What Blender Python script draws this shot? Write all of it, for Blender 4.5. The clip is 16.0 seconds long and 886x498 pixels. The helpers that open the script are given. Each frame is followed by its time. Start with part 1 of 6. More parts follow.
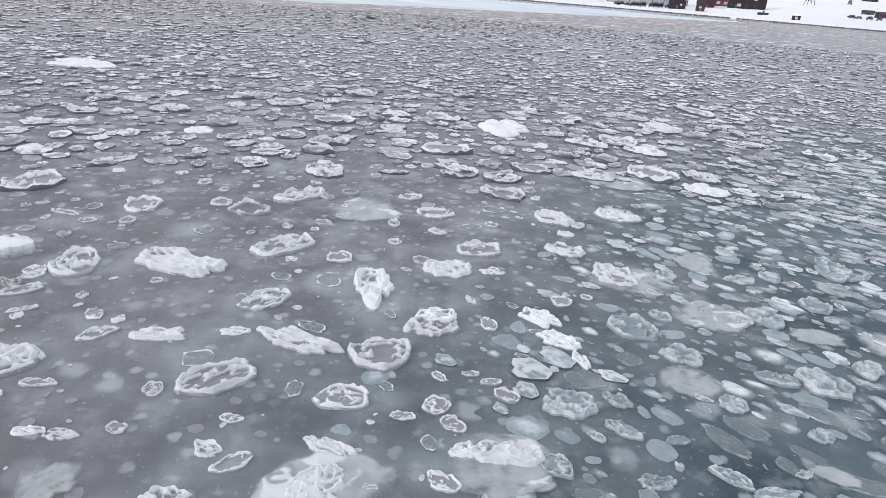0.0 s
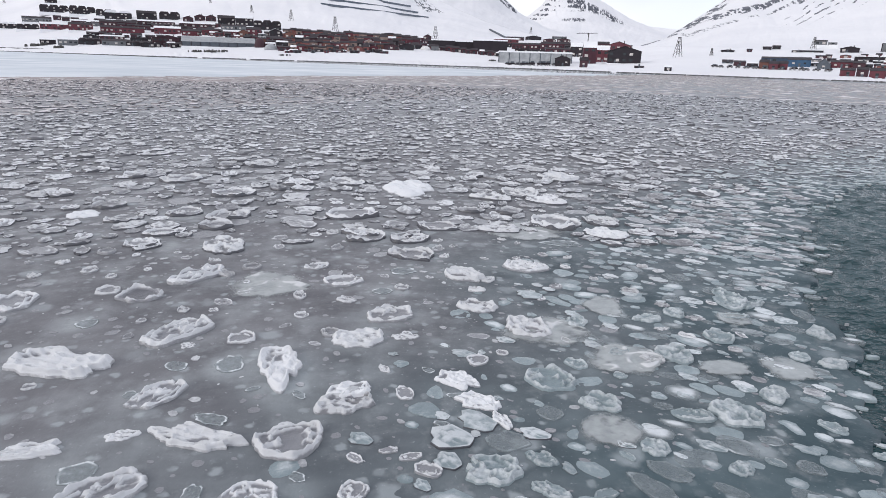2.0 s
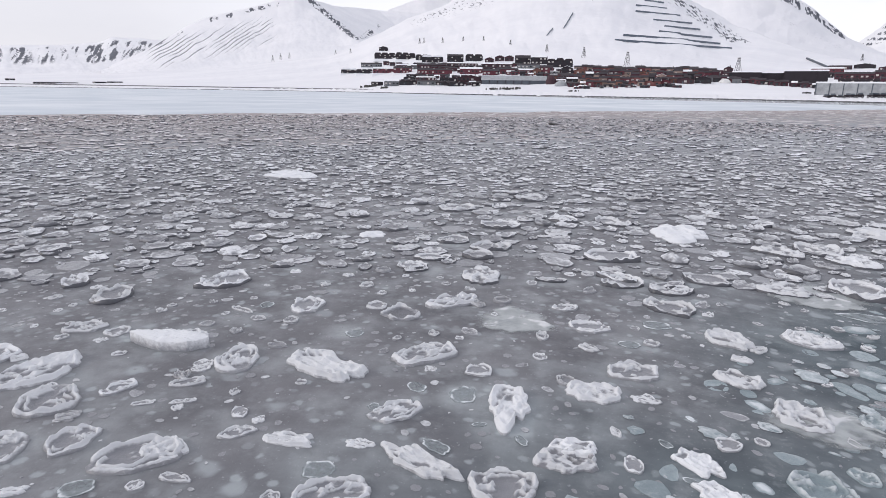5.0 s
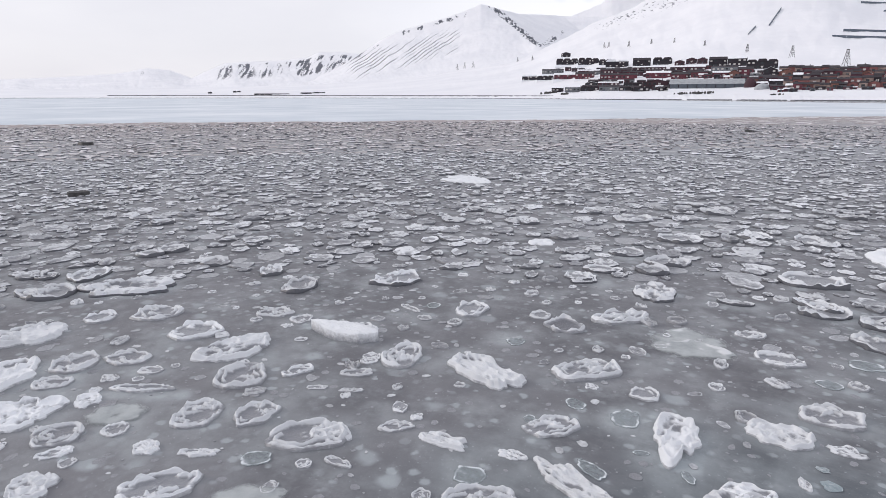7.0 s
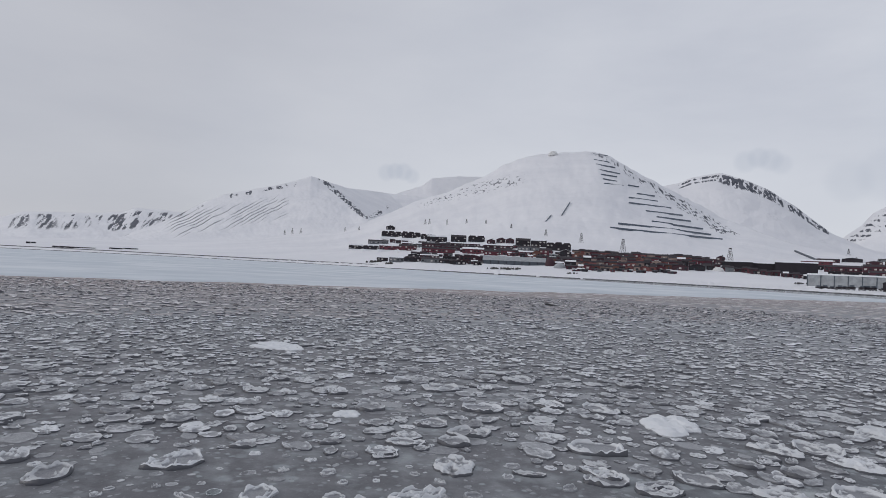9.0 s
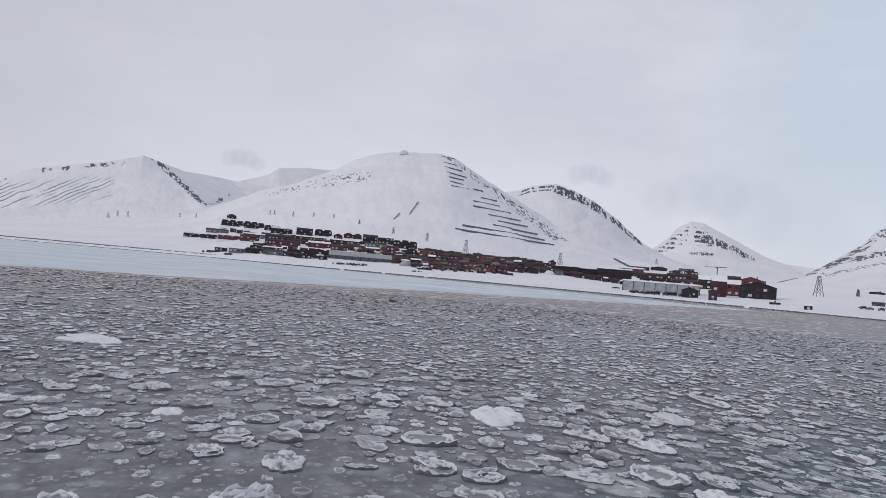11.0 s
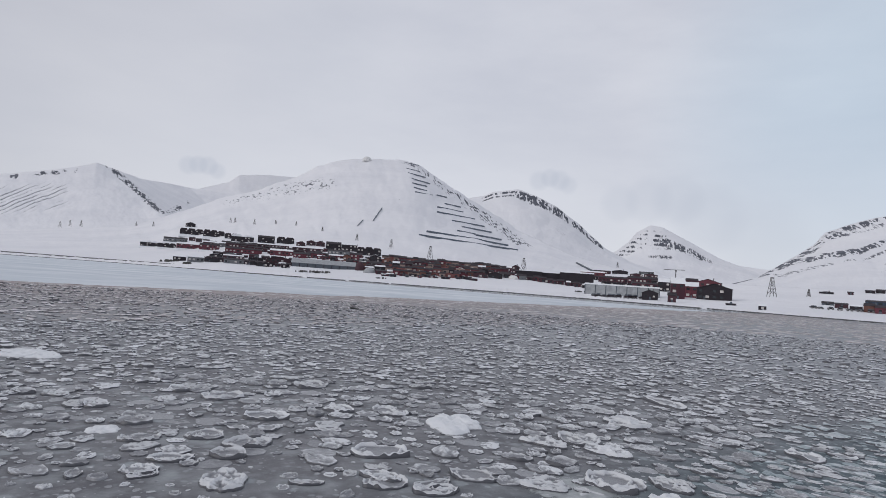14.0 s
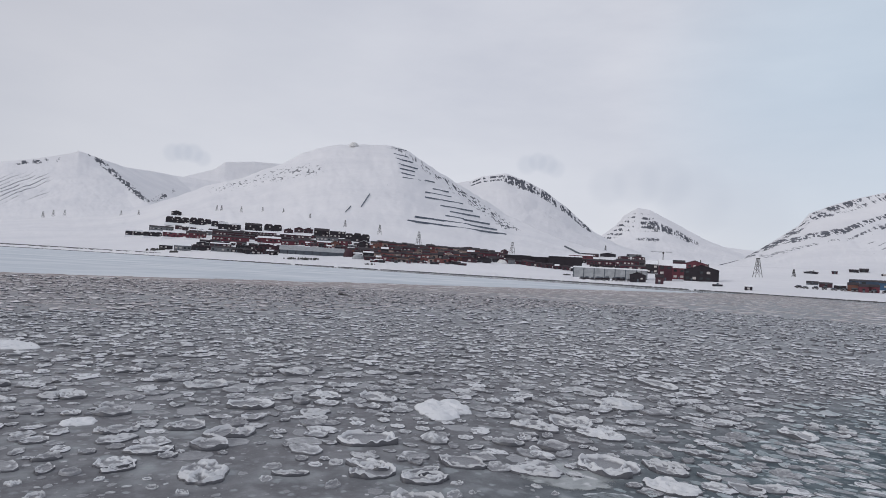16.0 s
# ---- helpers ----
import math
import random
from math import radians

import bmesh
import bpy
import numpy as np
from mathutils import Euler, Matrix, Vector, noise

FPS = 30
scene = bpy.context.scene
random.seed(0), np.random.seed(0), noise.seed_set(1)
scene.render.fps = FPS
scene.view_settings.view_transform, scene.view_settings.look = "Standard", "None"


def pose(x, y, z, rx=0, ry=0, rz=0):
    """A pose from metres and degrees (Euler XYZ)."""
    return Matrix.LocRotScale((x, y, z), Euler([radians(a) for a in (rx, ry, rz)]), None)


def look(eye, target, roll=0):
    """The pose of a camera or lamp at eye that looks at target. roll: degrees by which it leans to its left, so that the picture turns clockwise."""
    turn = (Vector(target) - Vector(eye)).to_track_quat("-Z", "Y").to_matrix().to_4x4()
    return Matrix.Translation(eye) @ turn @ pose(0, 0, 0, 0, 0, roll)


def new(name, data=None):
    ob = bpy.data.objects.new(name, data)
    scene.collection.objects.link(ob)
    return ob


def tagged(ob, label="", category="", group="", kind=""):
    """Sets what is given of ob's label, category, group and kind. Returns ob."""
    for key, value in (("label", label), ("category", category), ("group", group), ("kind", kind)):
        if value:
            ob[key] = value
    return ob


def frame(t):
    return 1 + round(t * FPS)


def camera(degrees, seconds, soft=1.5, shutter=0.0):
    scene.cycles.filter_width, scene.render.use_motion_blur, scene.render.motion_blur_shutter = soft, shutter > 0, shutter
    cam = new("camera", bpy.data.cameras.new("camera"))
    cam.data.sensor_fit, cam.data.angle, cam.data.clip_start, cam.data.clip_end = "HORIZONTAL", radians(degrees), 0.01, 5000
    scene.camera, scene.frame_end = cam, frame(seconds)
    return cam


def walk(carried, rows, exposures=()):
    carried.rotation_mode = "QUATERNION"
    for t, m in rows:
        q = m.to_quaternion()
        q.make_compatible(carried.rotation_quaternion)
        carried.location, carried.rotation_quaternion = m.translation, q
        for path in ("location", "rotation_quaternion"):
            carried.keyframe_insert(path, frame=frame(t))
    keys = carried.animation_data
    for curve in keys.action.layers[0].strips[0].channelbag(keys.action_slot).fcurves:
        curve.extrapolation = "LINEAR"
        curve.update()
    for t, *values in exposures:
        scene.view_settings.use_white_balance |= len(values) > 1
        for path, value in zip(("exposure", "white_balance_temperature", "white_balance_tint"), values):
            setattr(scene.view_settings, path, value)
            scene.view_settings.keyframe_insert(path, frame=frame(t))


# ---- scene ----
cam = camera(72.0, 16.0, 0.6)
PATH = [
    (0, (-0.048, 0.323, 2.946), (-0.027, 2.163, 2.163), 4.4),
    (0.5, (-0.013, 0.323, 2.969), (0.095, 2.179, 2.23), 3.8),
    (1, (-0.017, 0.364, 2.984), (0.172, 2.231, 2.292), 3.4),
    (1.5, (0.05, 0.442, 2.979), (0.324, 2.317, 2.339), 3.5),
    (2, (0.085, 0.496, 2.942), (0.366, 2.387, 2.352), 1.7),
    (2.5, (0.13, 0.548, 2.949), (0.466, 2.471, 2.515), 3.0),
    (3, (0.151, 0.589, 2.966), (0.449, 2.53, 2.59), 3.0),
    (3.5, (0.159, 0.595, 2.957), (0.33, 2.54, 2.521), 2.8),
    (4, (0.168, 0.586, 2.964), (-0.013, 2.514, 2.464), 3.0),
    (4.2, (0.2, 0.597, 2.994), (-0.079, 2.512, 2.491), 2.8),
    (6.3, (0.354, 0.828, 3.028), (-0.53, 2.548, 2.519), -0.4),
    (6.5, (0.339, 0.808, 2.995), (-0.577, 2.511, 2.484), 0.2),
    (7, (0.328, 0.804, 3.018), (-0.756, 2.413, 2.531), -0.1),
    (7.5, (0.396, 0.826, 2.988), (-0.804, 2.348, 2.496), -0.1),
    (8, (0.49, 0.878, 3.062), (-0.68, 2.46, 2.706), 0.7),
    (8.5, (0.542, 0.996, 3.058), (-0.361, 2.78, 3.054), 2.2),
    (9, (0.627, 1.037, 3.082), (0.008, 2.937, 3.143), 2.8),
    (9.5, (0.677, 1.087, 3.09), (0.397, 3.065, 3.192), 6.0),
    (9.7, (0.648, 1.025, 3.065), (0.459, 3.014, 3.163), 7.3),
    (11.8, (0.722, 1.297, 3.027), (0.582, 3.291, 3.109), 4.2),
    (12, (0.719, 1.371, 3.026), (0.569, 3.363, 3.112), 4.2),
    (12.5, (0.755, 1.408, 3.022), (0.59, 3.398, 3.122), 4.3),
    (13, (0.802, 1.471, 3.006), (0.69, 3.464, 3.128), 4.3),
    (13.5, (0.862, 1.437, 3.017), (0.794, 3.433, 3.127), 4.3),
    (14, (0.931, 1.404, 3.029), (0.915, 3.401, 3.141), 4.1),
    (14.5, (0.937, 1.474, 3.043), (1.249, 3.443, 3.194), 6.7),
    (15, (0.971, 1.7, 3.025), (1.414, 3.644, 3.177), 4.9),
    (15.5, (0.977, 1.719, 3.084), (1.386, 3.672, 3.223), 4.5),
    (16, (0.971, 1.762, 2.978), (0.995, 3.761, 3.044), 3.3),
]
EXPOSURES = [(0.0, 0.70, 6420, 9), (1.0, 0.67, 6420, 9), (1.5, 0.65, 6430, 9), (2.0, 0.51, 6440, 10), (3.0, 0.35, 6460, 11), (3.5, 0.24, 6470, 11), (4.0, 0.33, 6480, 12), (6.5, 0.52, 6540, 11), (7.0, 0.51, 6540, 11), (7.5, 0.40, 6500, 10), (8.0, 0.29, 6480, 10),
             (8.5, -0.03, 6380, 9), (9.0, -0.20, 6330, 9), (9.5, -0.14, 6330, 9), (12.0, -0.07, 6350, 10), (15.0, -0.11, 6350, 10), (15.5, -0.02, 6350, 10), (16.0, -0.08, 6360, 10)]
walk(cam, [(t, look(eye, target, roll)) for t, eye, target, roll in PATH], EXPOSURES)

EYE = 3.0  # height of the eye over the sea

# ---- world and sun ----
SUN_AZ, SUN_EL = -112.0, 24.0
world = bpy.data.worlds.new("overcast_sky")
scene.world = world
world.use_nodes = True
wt = world.node_tree
wt.nodes.clear()


def wnode(kind, **values):
    n = wt.nodes.new(kind)
    for key, value in values.items():
        n.inputs[key].default_value = value
    return n


def bearing(az, el=0.0):
    a, e = radians(az), radians(el)
    return Vector((math.sin(a) * math.cos(e), math.cos(a) * math.cos(e), math.sin(e)))


sky = wt.nodes.new("ShaderNodeTexSky")
sky.sky_type = "NISHITA"
sky.sun_disc = False
sky.sun_elevation = radians(SUN_EL)
sky.sun_rotation = radians(SUN_AZ)
sky.air_density, sky.dust_density, sky.ozone_density = 1.0, 2.0, 2.0
coord = wt.nodes.new("ShaderNodeTexCoord")
stretch = wt.nodes.new("ShaderNodeMapping")
stretch.inputs["Scale"].default_value = (2.2, 2.2, 7.0)
wt.links.new(coord.outputs["Generated"], stretch.inputs["Vector"])
puffs = wnode("ShaderNodeTexNoise", Scale=1.3, Detail=6.0, Roughness=0.55)
wt.links.new(stretch.outputs["Vector"], puffs.inputs["Vector"])
cloud_ramp = wt.nodes.new("ShaderNodeValToRGB")
cloud_ramp.color_ramp.elements[0].position, cloud_ramp.color_ramp.elements[0].color = 0.30, (0.53, 0.545, 0.62, 1)
cloud_ramp.color_ramp.elements[1].position, cloud_ramp.color_ramp.elements[1].color = 0.72, (0.72, 0.725, 0.775, 1)
wt.links.new(puffs.outputs["Fac"], cloud_ramp.inputs["Fac"])


def toward(direction, inner, outer):
    """A soft round patch of the sky round a direction: 1 inside, 0 outside, angles in degrees."""
    dot = wt.nodes.new("ShaderNodeVectorMath")
    dot.operation = "DOT_PRODUCT"
    wt.links.new(coord.outputs["Generated"], dot.inputs[0])
    dot.inputs[1].default_value = direction
    ramp = wt.nodes.new("ShaderNodeMapRange")
    ramp.interpolation_type = "SMOOTHSTEP"
    ramp.inputs["From Min"].default_value, ramp.inputs["From Max"].default_value = math.cos(radians(outer)), math.cos(radians(inner))
    wt.links.new(dot.outputs["Value"], ramp.inputs["Value"])
    return ramp.outputs["Result"]


def wmix(fac, a, b, scale=1.0):
    m = wt.nodes.new("ShaderNodeMix")
    m.data_type = "RGBA"
    times = wt.nodes.new("ShaderNodeMath")
    times.operation = "MULTIPLY"
    times.inputs[1].default_value = scale
    wt.links.new(fac, times.inputs[0])
    wt.links.new(times.outputs[0], m.inputs[0])
    for socket, value in ((m.inputs[6], a), (m.inputs[7], b)):
        if isinstance(value, tuple):
            socket.default_value = value
        else:
            wt.links.new(value, socket)
    return m.outputs[2]


thin = wt.nodes.new("ShaderNodeMix")
thin.data_type = "RGBA"
thin.blend_type = "MULTIPLY"
thin.inputs[0].default_value = 1.0
wt.links.new(sky.outputs["Color"], thin.inputs[6])
thin.inputs[7].default_value = (0.10, 0.10, 0.10, 1)
layer = wmix(toward(bearing(-62, 22), 8, 60), cloud_ramp.outputs["Color"], (0.565, 0.562, 0.598, 1), 0.72)
layer = wmix(toward(bearing(-5, 8), 5, 40), layer, (0.74, 0.75, 0.80, 1), 0.45)
layer = wmix(toward(bearing(40, 14), 3, 24), layer, (0.53, 0.65, 0.76, 1), 0.60)
# the cloud thins and brightens towards the horizon
height = wt.nodes.new("ShaderNodeSeparateXYZ")
wt.links.new(coord.outputs["Generated"], height.inputs[0])
low_sky = wt.nodes.new("ShaderNodeMapRange")
low_sky.interpolation_type = "SMOOTHSTEP"
low_sky.inputs["From Min"].default_value, low_sky.inputs["From Max"].default_value = 0.30, 0.06
wt.links.new(height.outputs["Z"], low_sky.inputs["Value"])
glow = wt.nodes.new("ShaderNodeMath")
glow.operation = "MULTIPLY"
wt.links.new(low_sky.outputs["Result"], glow.inputs[0])
wt.links.new(toward(bearing(6, 6), 18, 52), glow.inputs[1])
layer = wmix(glow.outputs[0], layer, (0.79, 0.795, 0.835, 1), 0.5)
# two small grey clouds over the hills, and a grey bank over the valley
for az, el, inner, outer, amount in ((-23.7, 8.6, 0.4, 0.95, 0.34), (-22.9, 8.75, 0.5, 0.9, 0.36), (-22.1, 8.75, 0.5, 0.95, 0.36), (-21.3, 8.4, 0.3, 0.85, 0.34),
                                     (8.1, 10.1, 0.4, 1.1, 0.32), (9.1, 10.4, 0.5, 1.0, 0.32), (10.0, 10.2, 0.5, 1.1, 0.32), (10.8, 9.8, 0.3, 1.0, 0.28),
                                     (15.5, 8.3, 0.8, 2.0, 0.22), (18.0, 8.6, 1.2, 2.4, 0.22), (20.5, 8.7, 1.2, 2.6, 0.24), (23, 7.2, 1.5, 3.6, 0.22), (27, 5.5, 1.0, 4.5, 0.18), (-38, 12, 1, 7, 0.10), (-14, 20, 2, 8, 0.12)):
    layer = wmix(toward(bearing(az, el), inner, outer), layer, (0.50, 0.53, 0.61, 1), amount)
both = wt.nodes.new("ShaderNodeMix")
both.data_type = "RGBA"
both.inputs[0].default_value = 0.93
wt.links.new(thin.outputs[2], both.inputs[6])
wt.links.new(layer, both.inputs[7])
background = wnode("ShaderNodeBackground", Strength=1.04)
wt.links.new(both.outputs[2], background.inputs["Color"])
sky_out = wt.nodes.new("ShaderNodeOutputWorld")
wt.links.new(background.outputs[0], sky_out.inputs["Surface"])

sun = new("sun", bpy.data.lights.new("sun", "SUN"))
sun.data.energy, sun.data.angle, sun.data.color = 0.8, radians(16), (1.0, 0.95, 0.90)
sun.matrix_world = look(bearing(SUN_AZ, SUN_EL) * 100, (0, 0, 0))

# ---- materials ----


class Mat:
    """A node material in a few words."""

    def __init__(self, name, rough=0.7, metal=0.0, specular=0.5):
        self.m = bpy.data.materials.new(name)
        self.m.use_nodes = True
        self.t = self.m.node_tree
        self.b = self.t.nodes["Principled BSDF"]
        self.b.inputs["Roughness"].default_value = rough
        self.b.inputs["Metallic"].default_value = metal
        self.b.inputs["Specular IOR Level"].default_value = specular

    def node(self, kind):
        return self.t.nodes.new(kind)

    def link(self, a, b):
        self.t.links.new(a, b)

    def position(self):
        return self.node("ShaderNodeNewGeometry").outputs["Position"]

    def noise(self, scale, detail=4.0, rough=0.55, vector=None, squash=None):
        n = self.node("ShaderNodeTexNoise")
        n.inputs["Scale"].default_value, n.inputs["Detail"].default_value, n.inputs["Roughness"].default_value = scale, detail, rough
        vector = vector or self.position()
        if squash:
            mp = self.node("ShaderNodeMapping")
            mp.inputs["Scale"].default_value = squash
            self.link(vector, mp.inputs["Vector"])
            vector = mp.outputs["Vector"]
        self.link(vector, n.inputs["Vector"])
        return n.outputs["Fac"]

    def ramp(self, fac, lo, hi, a=0.0, b=1.0):
        n = self.node("ShaderNodeMapRange")
        n.interpolation_type = "SMOOTHSTEP"
        for key, v in (("From Min", lo), ("From Max", hi), ("To Min", a), ("To Max", b)):
            n.inputs[key].default_value = v
        self.link(fac, n.inputs["Value"])
        return n.outputs["Result"]

    def math(self, op, a, b):
        n = self.node("ShaderNodeMath")
        n.operation = op
        for s, v in zip(n.inputs, (a, b)):
            if isinstance(v, (int, float)):
                s.default_value = v
            else:
                self.link(v, s)
        return n.outputs[0]

    def mix(self, fac, a, b):
        n = self.node("ShaderNodeMix")
        n.data_type = "RGBA"
        for s, v in ((n.inputs[0], fac), (n.inputs[6], a), (n.inputs[7], b)):
            if isinstance(v, tuple):
                s.default_value = (*v, 1)
            elif isinstance(v, (int, float)):
                s.default_value = v
            else:
                self.link(v, s)
        return n.outputs[2]

    def attr(self, name):
        n = self.node("ShaderNodeAttribute")
        n.attribute_name = name
        return n.outputs["Fac"]

    def color(self, c):
        if isinstance(c, tuple):
            self.b.inputs["Base Color"].default_value = (*c, 1)
        else:
            self.link(c, self.b.inputs["Base Color"])
        return self

    def rough(self, r):
        self.link(r, self.b.inputs["Roughness"])
        return self

    def bump(self, height, distance, strength=1.0):
        n = self.node("ShaderNodeBump")
        n.inputs["Distance"].default_value, n.inputs["Strength"].default_value = distance, strength
        self.link(height, n.inputs["Height"])
        self.link(n.outputs["Normal"], self.b.inputs["Normal"])
        return self


def ice_material(name="floe_ice", thin=(0.165, 0.166, 0.180), milky=(0.335, 0.345, 0.365), frost=(0.80, 0.815, 0.835)):
    """Floes: wet grey ice, with crumbly snow where 'cover' is high."""
    k = Mat(name, 0.5)
    cover, tone = k.attr("cover"), k.attr("tone")
    fine, grit = k.noise(30, 5, 0.7), k.noise(95, 4, 0.7)
    clod = k.noise(13, 3, 0.6)
    mask = k.ramp(k.math("ADD", k.math("ADD", cover, k.math("MULTIPLY", k.math("SUBTRACT", clod, 0.5), 0.45)), k.math("MULTIPLY", k.math("SUBTRACT", fine, 0.5), 0.45)), 0.10, 0.58)
    wet = k.mix(tone, thin, milky)
    wet = k.mix(k.ramp(k.noise(11, 4, 0.65), 0.35, 0.7), wet, tuple(a * 0.6 + b * 0.4 for a, b in zip(thin, milky)))
    snow = k.mix(tone, tuple(v * 0.66 for v in frost), frost)
    snow = k.mix(k.ramp(grit, 0.58, 0.80), snow, (0.52, 0.535, 0.56))
    # cover below zero: wet side and collar, with shade put into their dark colour
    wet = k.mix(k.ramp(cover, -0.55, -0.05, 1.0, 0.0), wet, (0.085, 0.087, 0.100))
    k.color(k.mix(mask, wet, snow))
    k.rough(k.ramp(mask, 0, 1, 0.3, 0.85))
    k.bump(k.math("ADD", k.math("MULTIPLY", clod, 1.4), k.math("ADD", fine, k.math("MULTIPLY", grit, 0.5))), 0.010, 0.6)
    return k.m


def plate_material():
    """Ice awash: pale and glassy, fading into the slush at its edge."""
    k = Mat("sunken_ice", 0.3)
    cover = k.attr("cover")
    k.color(k.mix(k.ramp(cover, 0.95, 1.5), k.mix(k.ramp(k.noise(5, 4, 0.6), 0.3, 0.7), (0.31, 0.335, 0.34), (0.45, 0.475, 0.475)), (0.68, 0.69, 0.70)))
    k.link(k.ramp(k.math("ADD", cover, k.math("MULTIPLY", k.math("SUBTRACT", k.noise(4, 5, 0.65), 0.5), 0.8)), 0.12, 0.75, 0.0, 0.85), k.b.inputs["Alpha"])
    k.bump(k.noise(14, 4), 0.02, 0.4)
    return k.m


def wafer_material():
    """New ice so thin that the slush shows through it."""
    k = Mat("thin_ice", 0.35)
    cover = k.attr("cover")
    k.color(k.mix(k.ramp(cover, 0.2, 0.6), (0.285, 0.325, 0.34), (0.66, 0.69, 0.71)))
    k.link(k.ramp(k.math("ADD", cover, k.math("MULTIPLY", k.noise(9, 4, 0.6), 0.5)), 0.15, 0.85, 0.30, 0.95), k.b.inputs["Alpha"])
    k.bump(k.noise(22, 4), 0.02, 0.6)
    return k.m


def slush_material():
    """Grease ice: a grey skin, thinner and bluer towards the open water."""
    k = Mat("grease_ice", 0.5, 0.0, 0.14)
    thick = k.attr("thick")
    blot = k.noise(0.55, 5, 0.6)
    body = k.mix(k.ramp(blot, 0.35, 0.65), (0.120, 0.120, 0.130), (0.182, 0.182, 0.193))
    body = k.mix(k.ramp(k.noise(0.16, 2), 0.5, 0.75), body, (0.192, 0.190, 0.200))
    body = k.mix(k.math("MULTIPLY", k.ramp(k.noise(1.3, 5, 0.6), 0.44, 0.74), 0.75), body, (0.30, 0.318, 0.328))
    body = k.mix(k.math("MULTIPLY", k.attr("milk"), k.ramp(k.noise(3.2, 5, 0.65), 0.25, 0.7, 0.35, 1.0)), body, (0.36, 0.385, 0.395))
    body = k.mix(k.attr("silt"), body, (0.300, 0.256, 0.248))
    teal = k.mix(k.ramp(k.noise(1.1, 4), 0.35, 0.7), (0.036, 0.062, 0.074), (0.098, 0.134, 0.148))
    body = k.mix(thick, teal, body)
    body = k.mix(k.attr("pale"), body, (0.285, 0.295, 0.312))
    body = k.mix(k.math("MULTIPLY", k.ramp(k.noise(2.7, 5, 0.65), 0.50, 0.72), 0.4), body, (0.31, 0.33, 0.34))
    # soft pale cakes under the skin
    for scale, amount in ((2.6, 0.5), (6.5, 0.55)):
        cells = k.node("ShaderNodeTexVoronoi")
        cells.inputs["Scale"].default_value = scale
        warp = k.node("ShaderNodeVectorMath")
        warp.operation = "ADD"
        wn = k.node("ShaderNodeTexNoise")
        wn.inputs["Scale"].default_value = scale * 1.6
        k.link(k.position(), wn.inputs["Vector"])
        shift = k.node("ShaderNodeVectorMath")
        shift.operation = "SCALE"
        shift.inputs["Scale"].default_value = 0.55 / scale
        k.link(wn.outputs["Color"], shift.inputs[0])
        k.link(k.position(), warp.inputs[0])
        k.link(shift.outputs[0], warp.inputs[1])
        k.link(warp.outputs[0], cells.inputs["Vector"])
        sep = k.node("ShaderNodeSeparateColor")
        k.link(cells.outputs["Color"], sep.inputs["Color"])
        there = k.math("MULTIPLY", k.ramp(sep.outputs[0], 0.55, 0.95), k.ramp(cells.outputs["Distance"], 0.18, 0.42, 1.0, 0.0))
        body = k.mix(k.math("MULTIPLY", there, amount), body, (0.42, 0.46, 0.475))
    body = k.mix(k.math("MULTIPLY", k.ramp(k.noise(26, 3, 0.6), 0.62, 0.74), 0.35), body, (0.46, 0.49, 0.51))
    k.color(body)
    k.rough(k.ramp(k.noise(3.0, 4), 0.3, 0.7, 0.42, 0.65))
    k.bump(k.math("ADD", k.noise(7, 4), k.math("MULTIPLY", k.noise(45, 3), 0.25)), 0.02, 0.5)
    return k.m


def water_material():
    k = Mat("sea_water", 0.09, 0.0, 0.34)
    k.b.inputs["IOR"].default_value = 1.33
    k.color(k.mix(k.noise(0.5, 3), (0.004, 0.026, 0.031), (0.009, 0.042, 0.049)))
    k.bump(k.math("ADD", k.noise(5, 3, 0.55, None, (1.0, 1.8, 1.0)), k.math("MULTIPLY", k.noise(14, 2), 0.3)), 0.06, 0.9)
    return k.m


def fast_ice_material():
    k = Mat("snowy_fast_ice", 0.75)
    k.color(k.mix(k.ramp(k.noise(0.05, 5, 0.6, None, (1, 1, 1)), 0.35, 0.7), (0.51, 0.56, 0.605), (0.68, 0.71, 0.74)))
    k.bump(k.noise(0.8, 4), 0.10, 0.5)
    return k.m


def mountain_material():
    """Snow slopes with bare rock where 'rock' is high."""
    k = Mat("snow_slope", 0.85)
    rock = k.attr("rock")
    broken = k.noise(0.16, 5, 0.8)
    mask = k.ramp(k.math("ADD", rock, k.math("MULTIPLY", k.math("SUBTRACT", broken, 0.5), 0.85)), 0.28, 0.62)
    stone = k.mix(k.ramp(k.noise(0.03, 4), 0.3, 0.7), (0.050, 0.057, 0.075), (0.125, 0.13, 0.155))
    snow = k.mix(k.ramp(k.noise(0.006, 5, 0.6), 0.3, 0.7), (0.722, 0.724, 0.750), (0.790, 0.788, 0.806))
    k.color(k.mix(mask, snow, stone))
    k.bump(k.noise(0.02, 5, 0.6), 6.0, 0.5)
    return k.m


def plain(name, c, rough=0.7, metal=0.0, scale=1.5, amount=0.25):
    """Weathered paint: the colour, blotched at two scales."""
    k = Mat(name, rough, metal)
    dark = tuple(v * (1 - amount) for v in c)
    light = tuple(min(1.0, v * (1 + amount)) for v in c)
    info = k.node("ShaderNodeObjectInfo").outputs["Random"]
    base = k.mix(k.ramp(k.noise(scale, 4), 0.3, 0.7), dark, light)
    k.color(k.mix(k.math("MULTIPLY", info, 0.35), base, dark))
    k.bump(k.noise(scale * 5, 3), 0.02, 0.4)
    return k.m


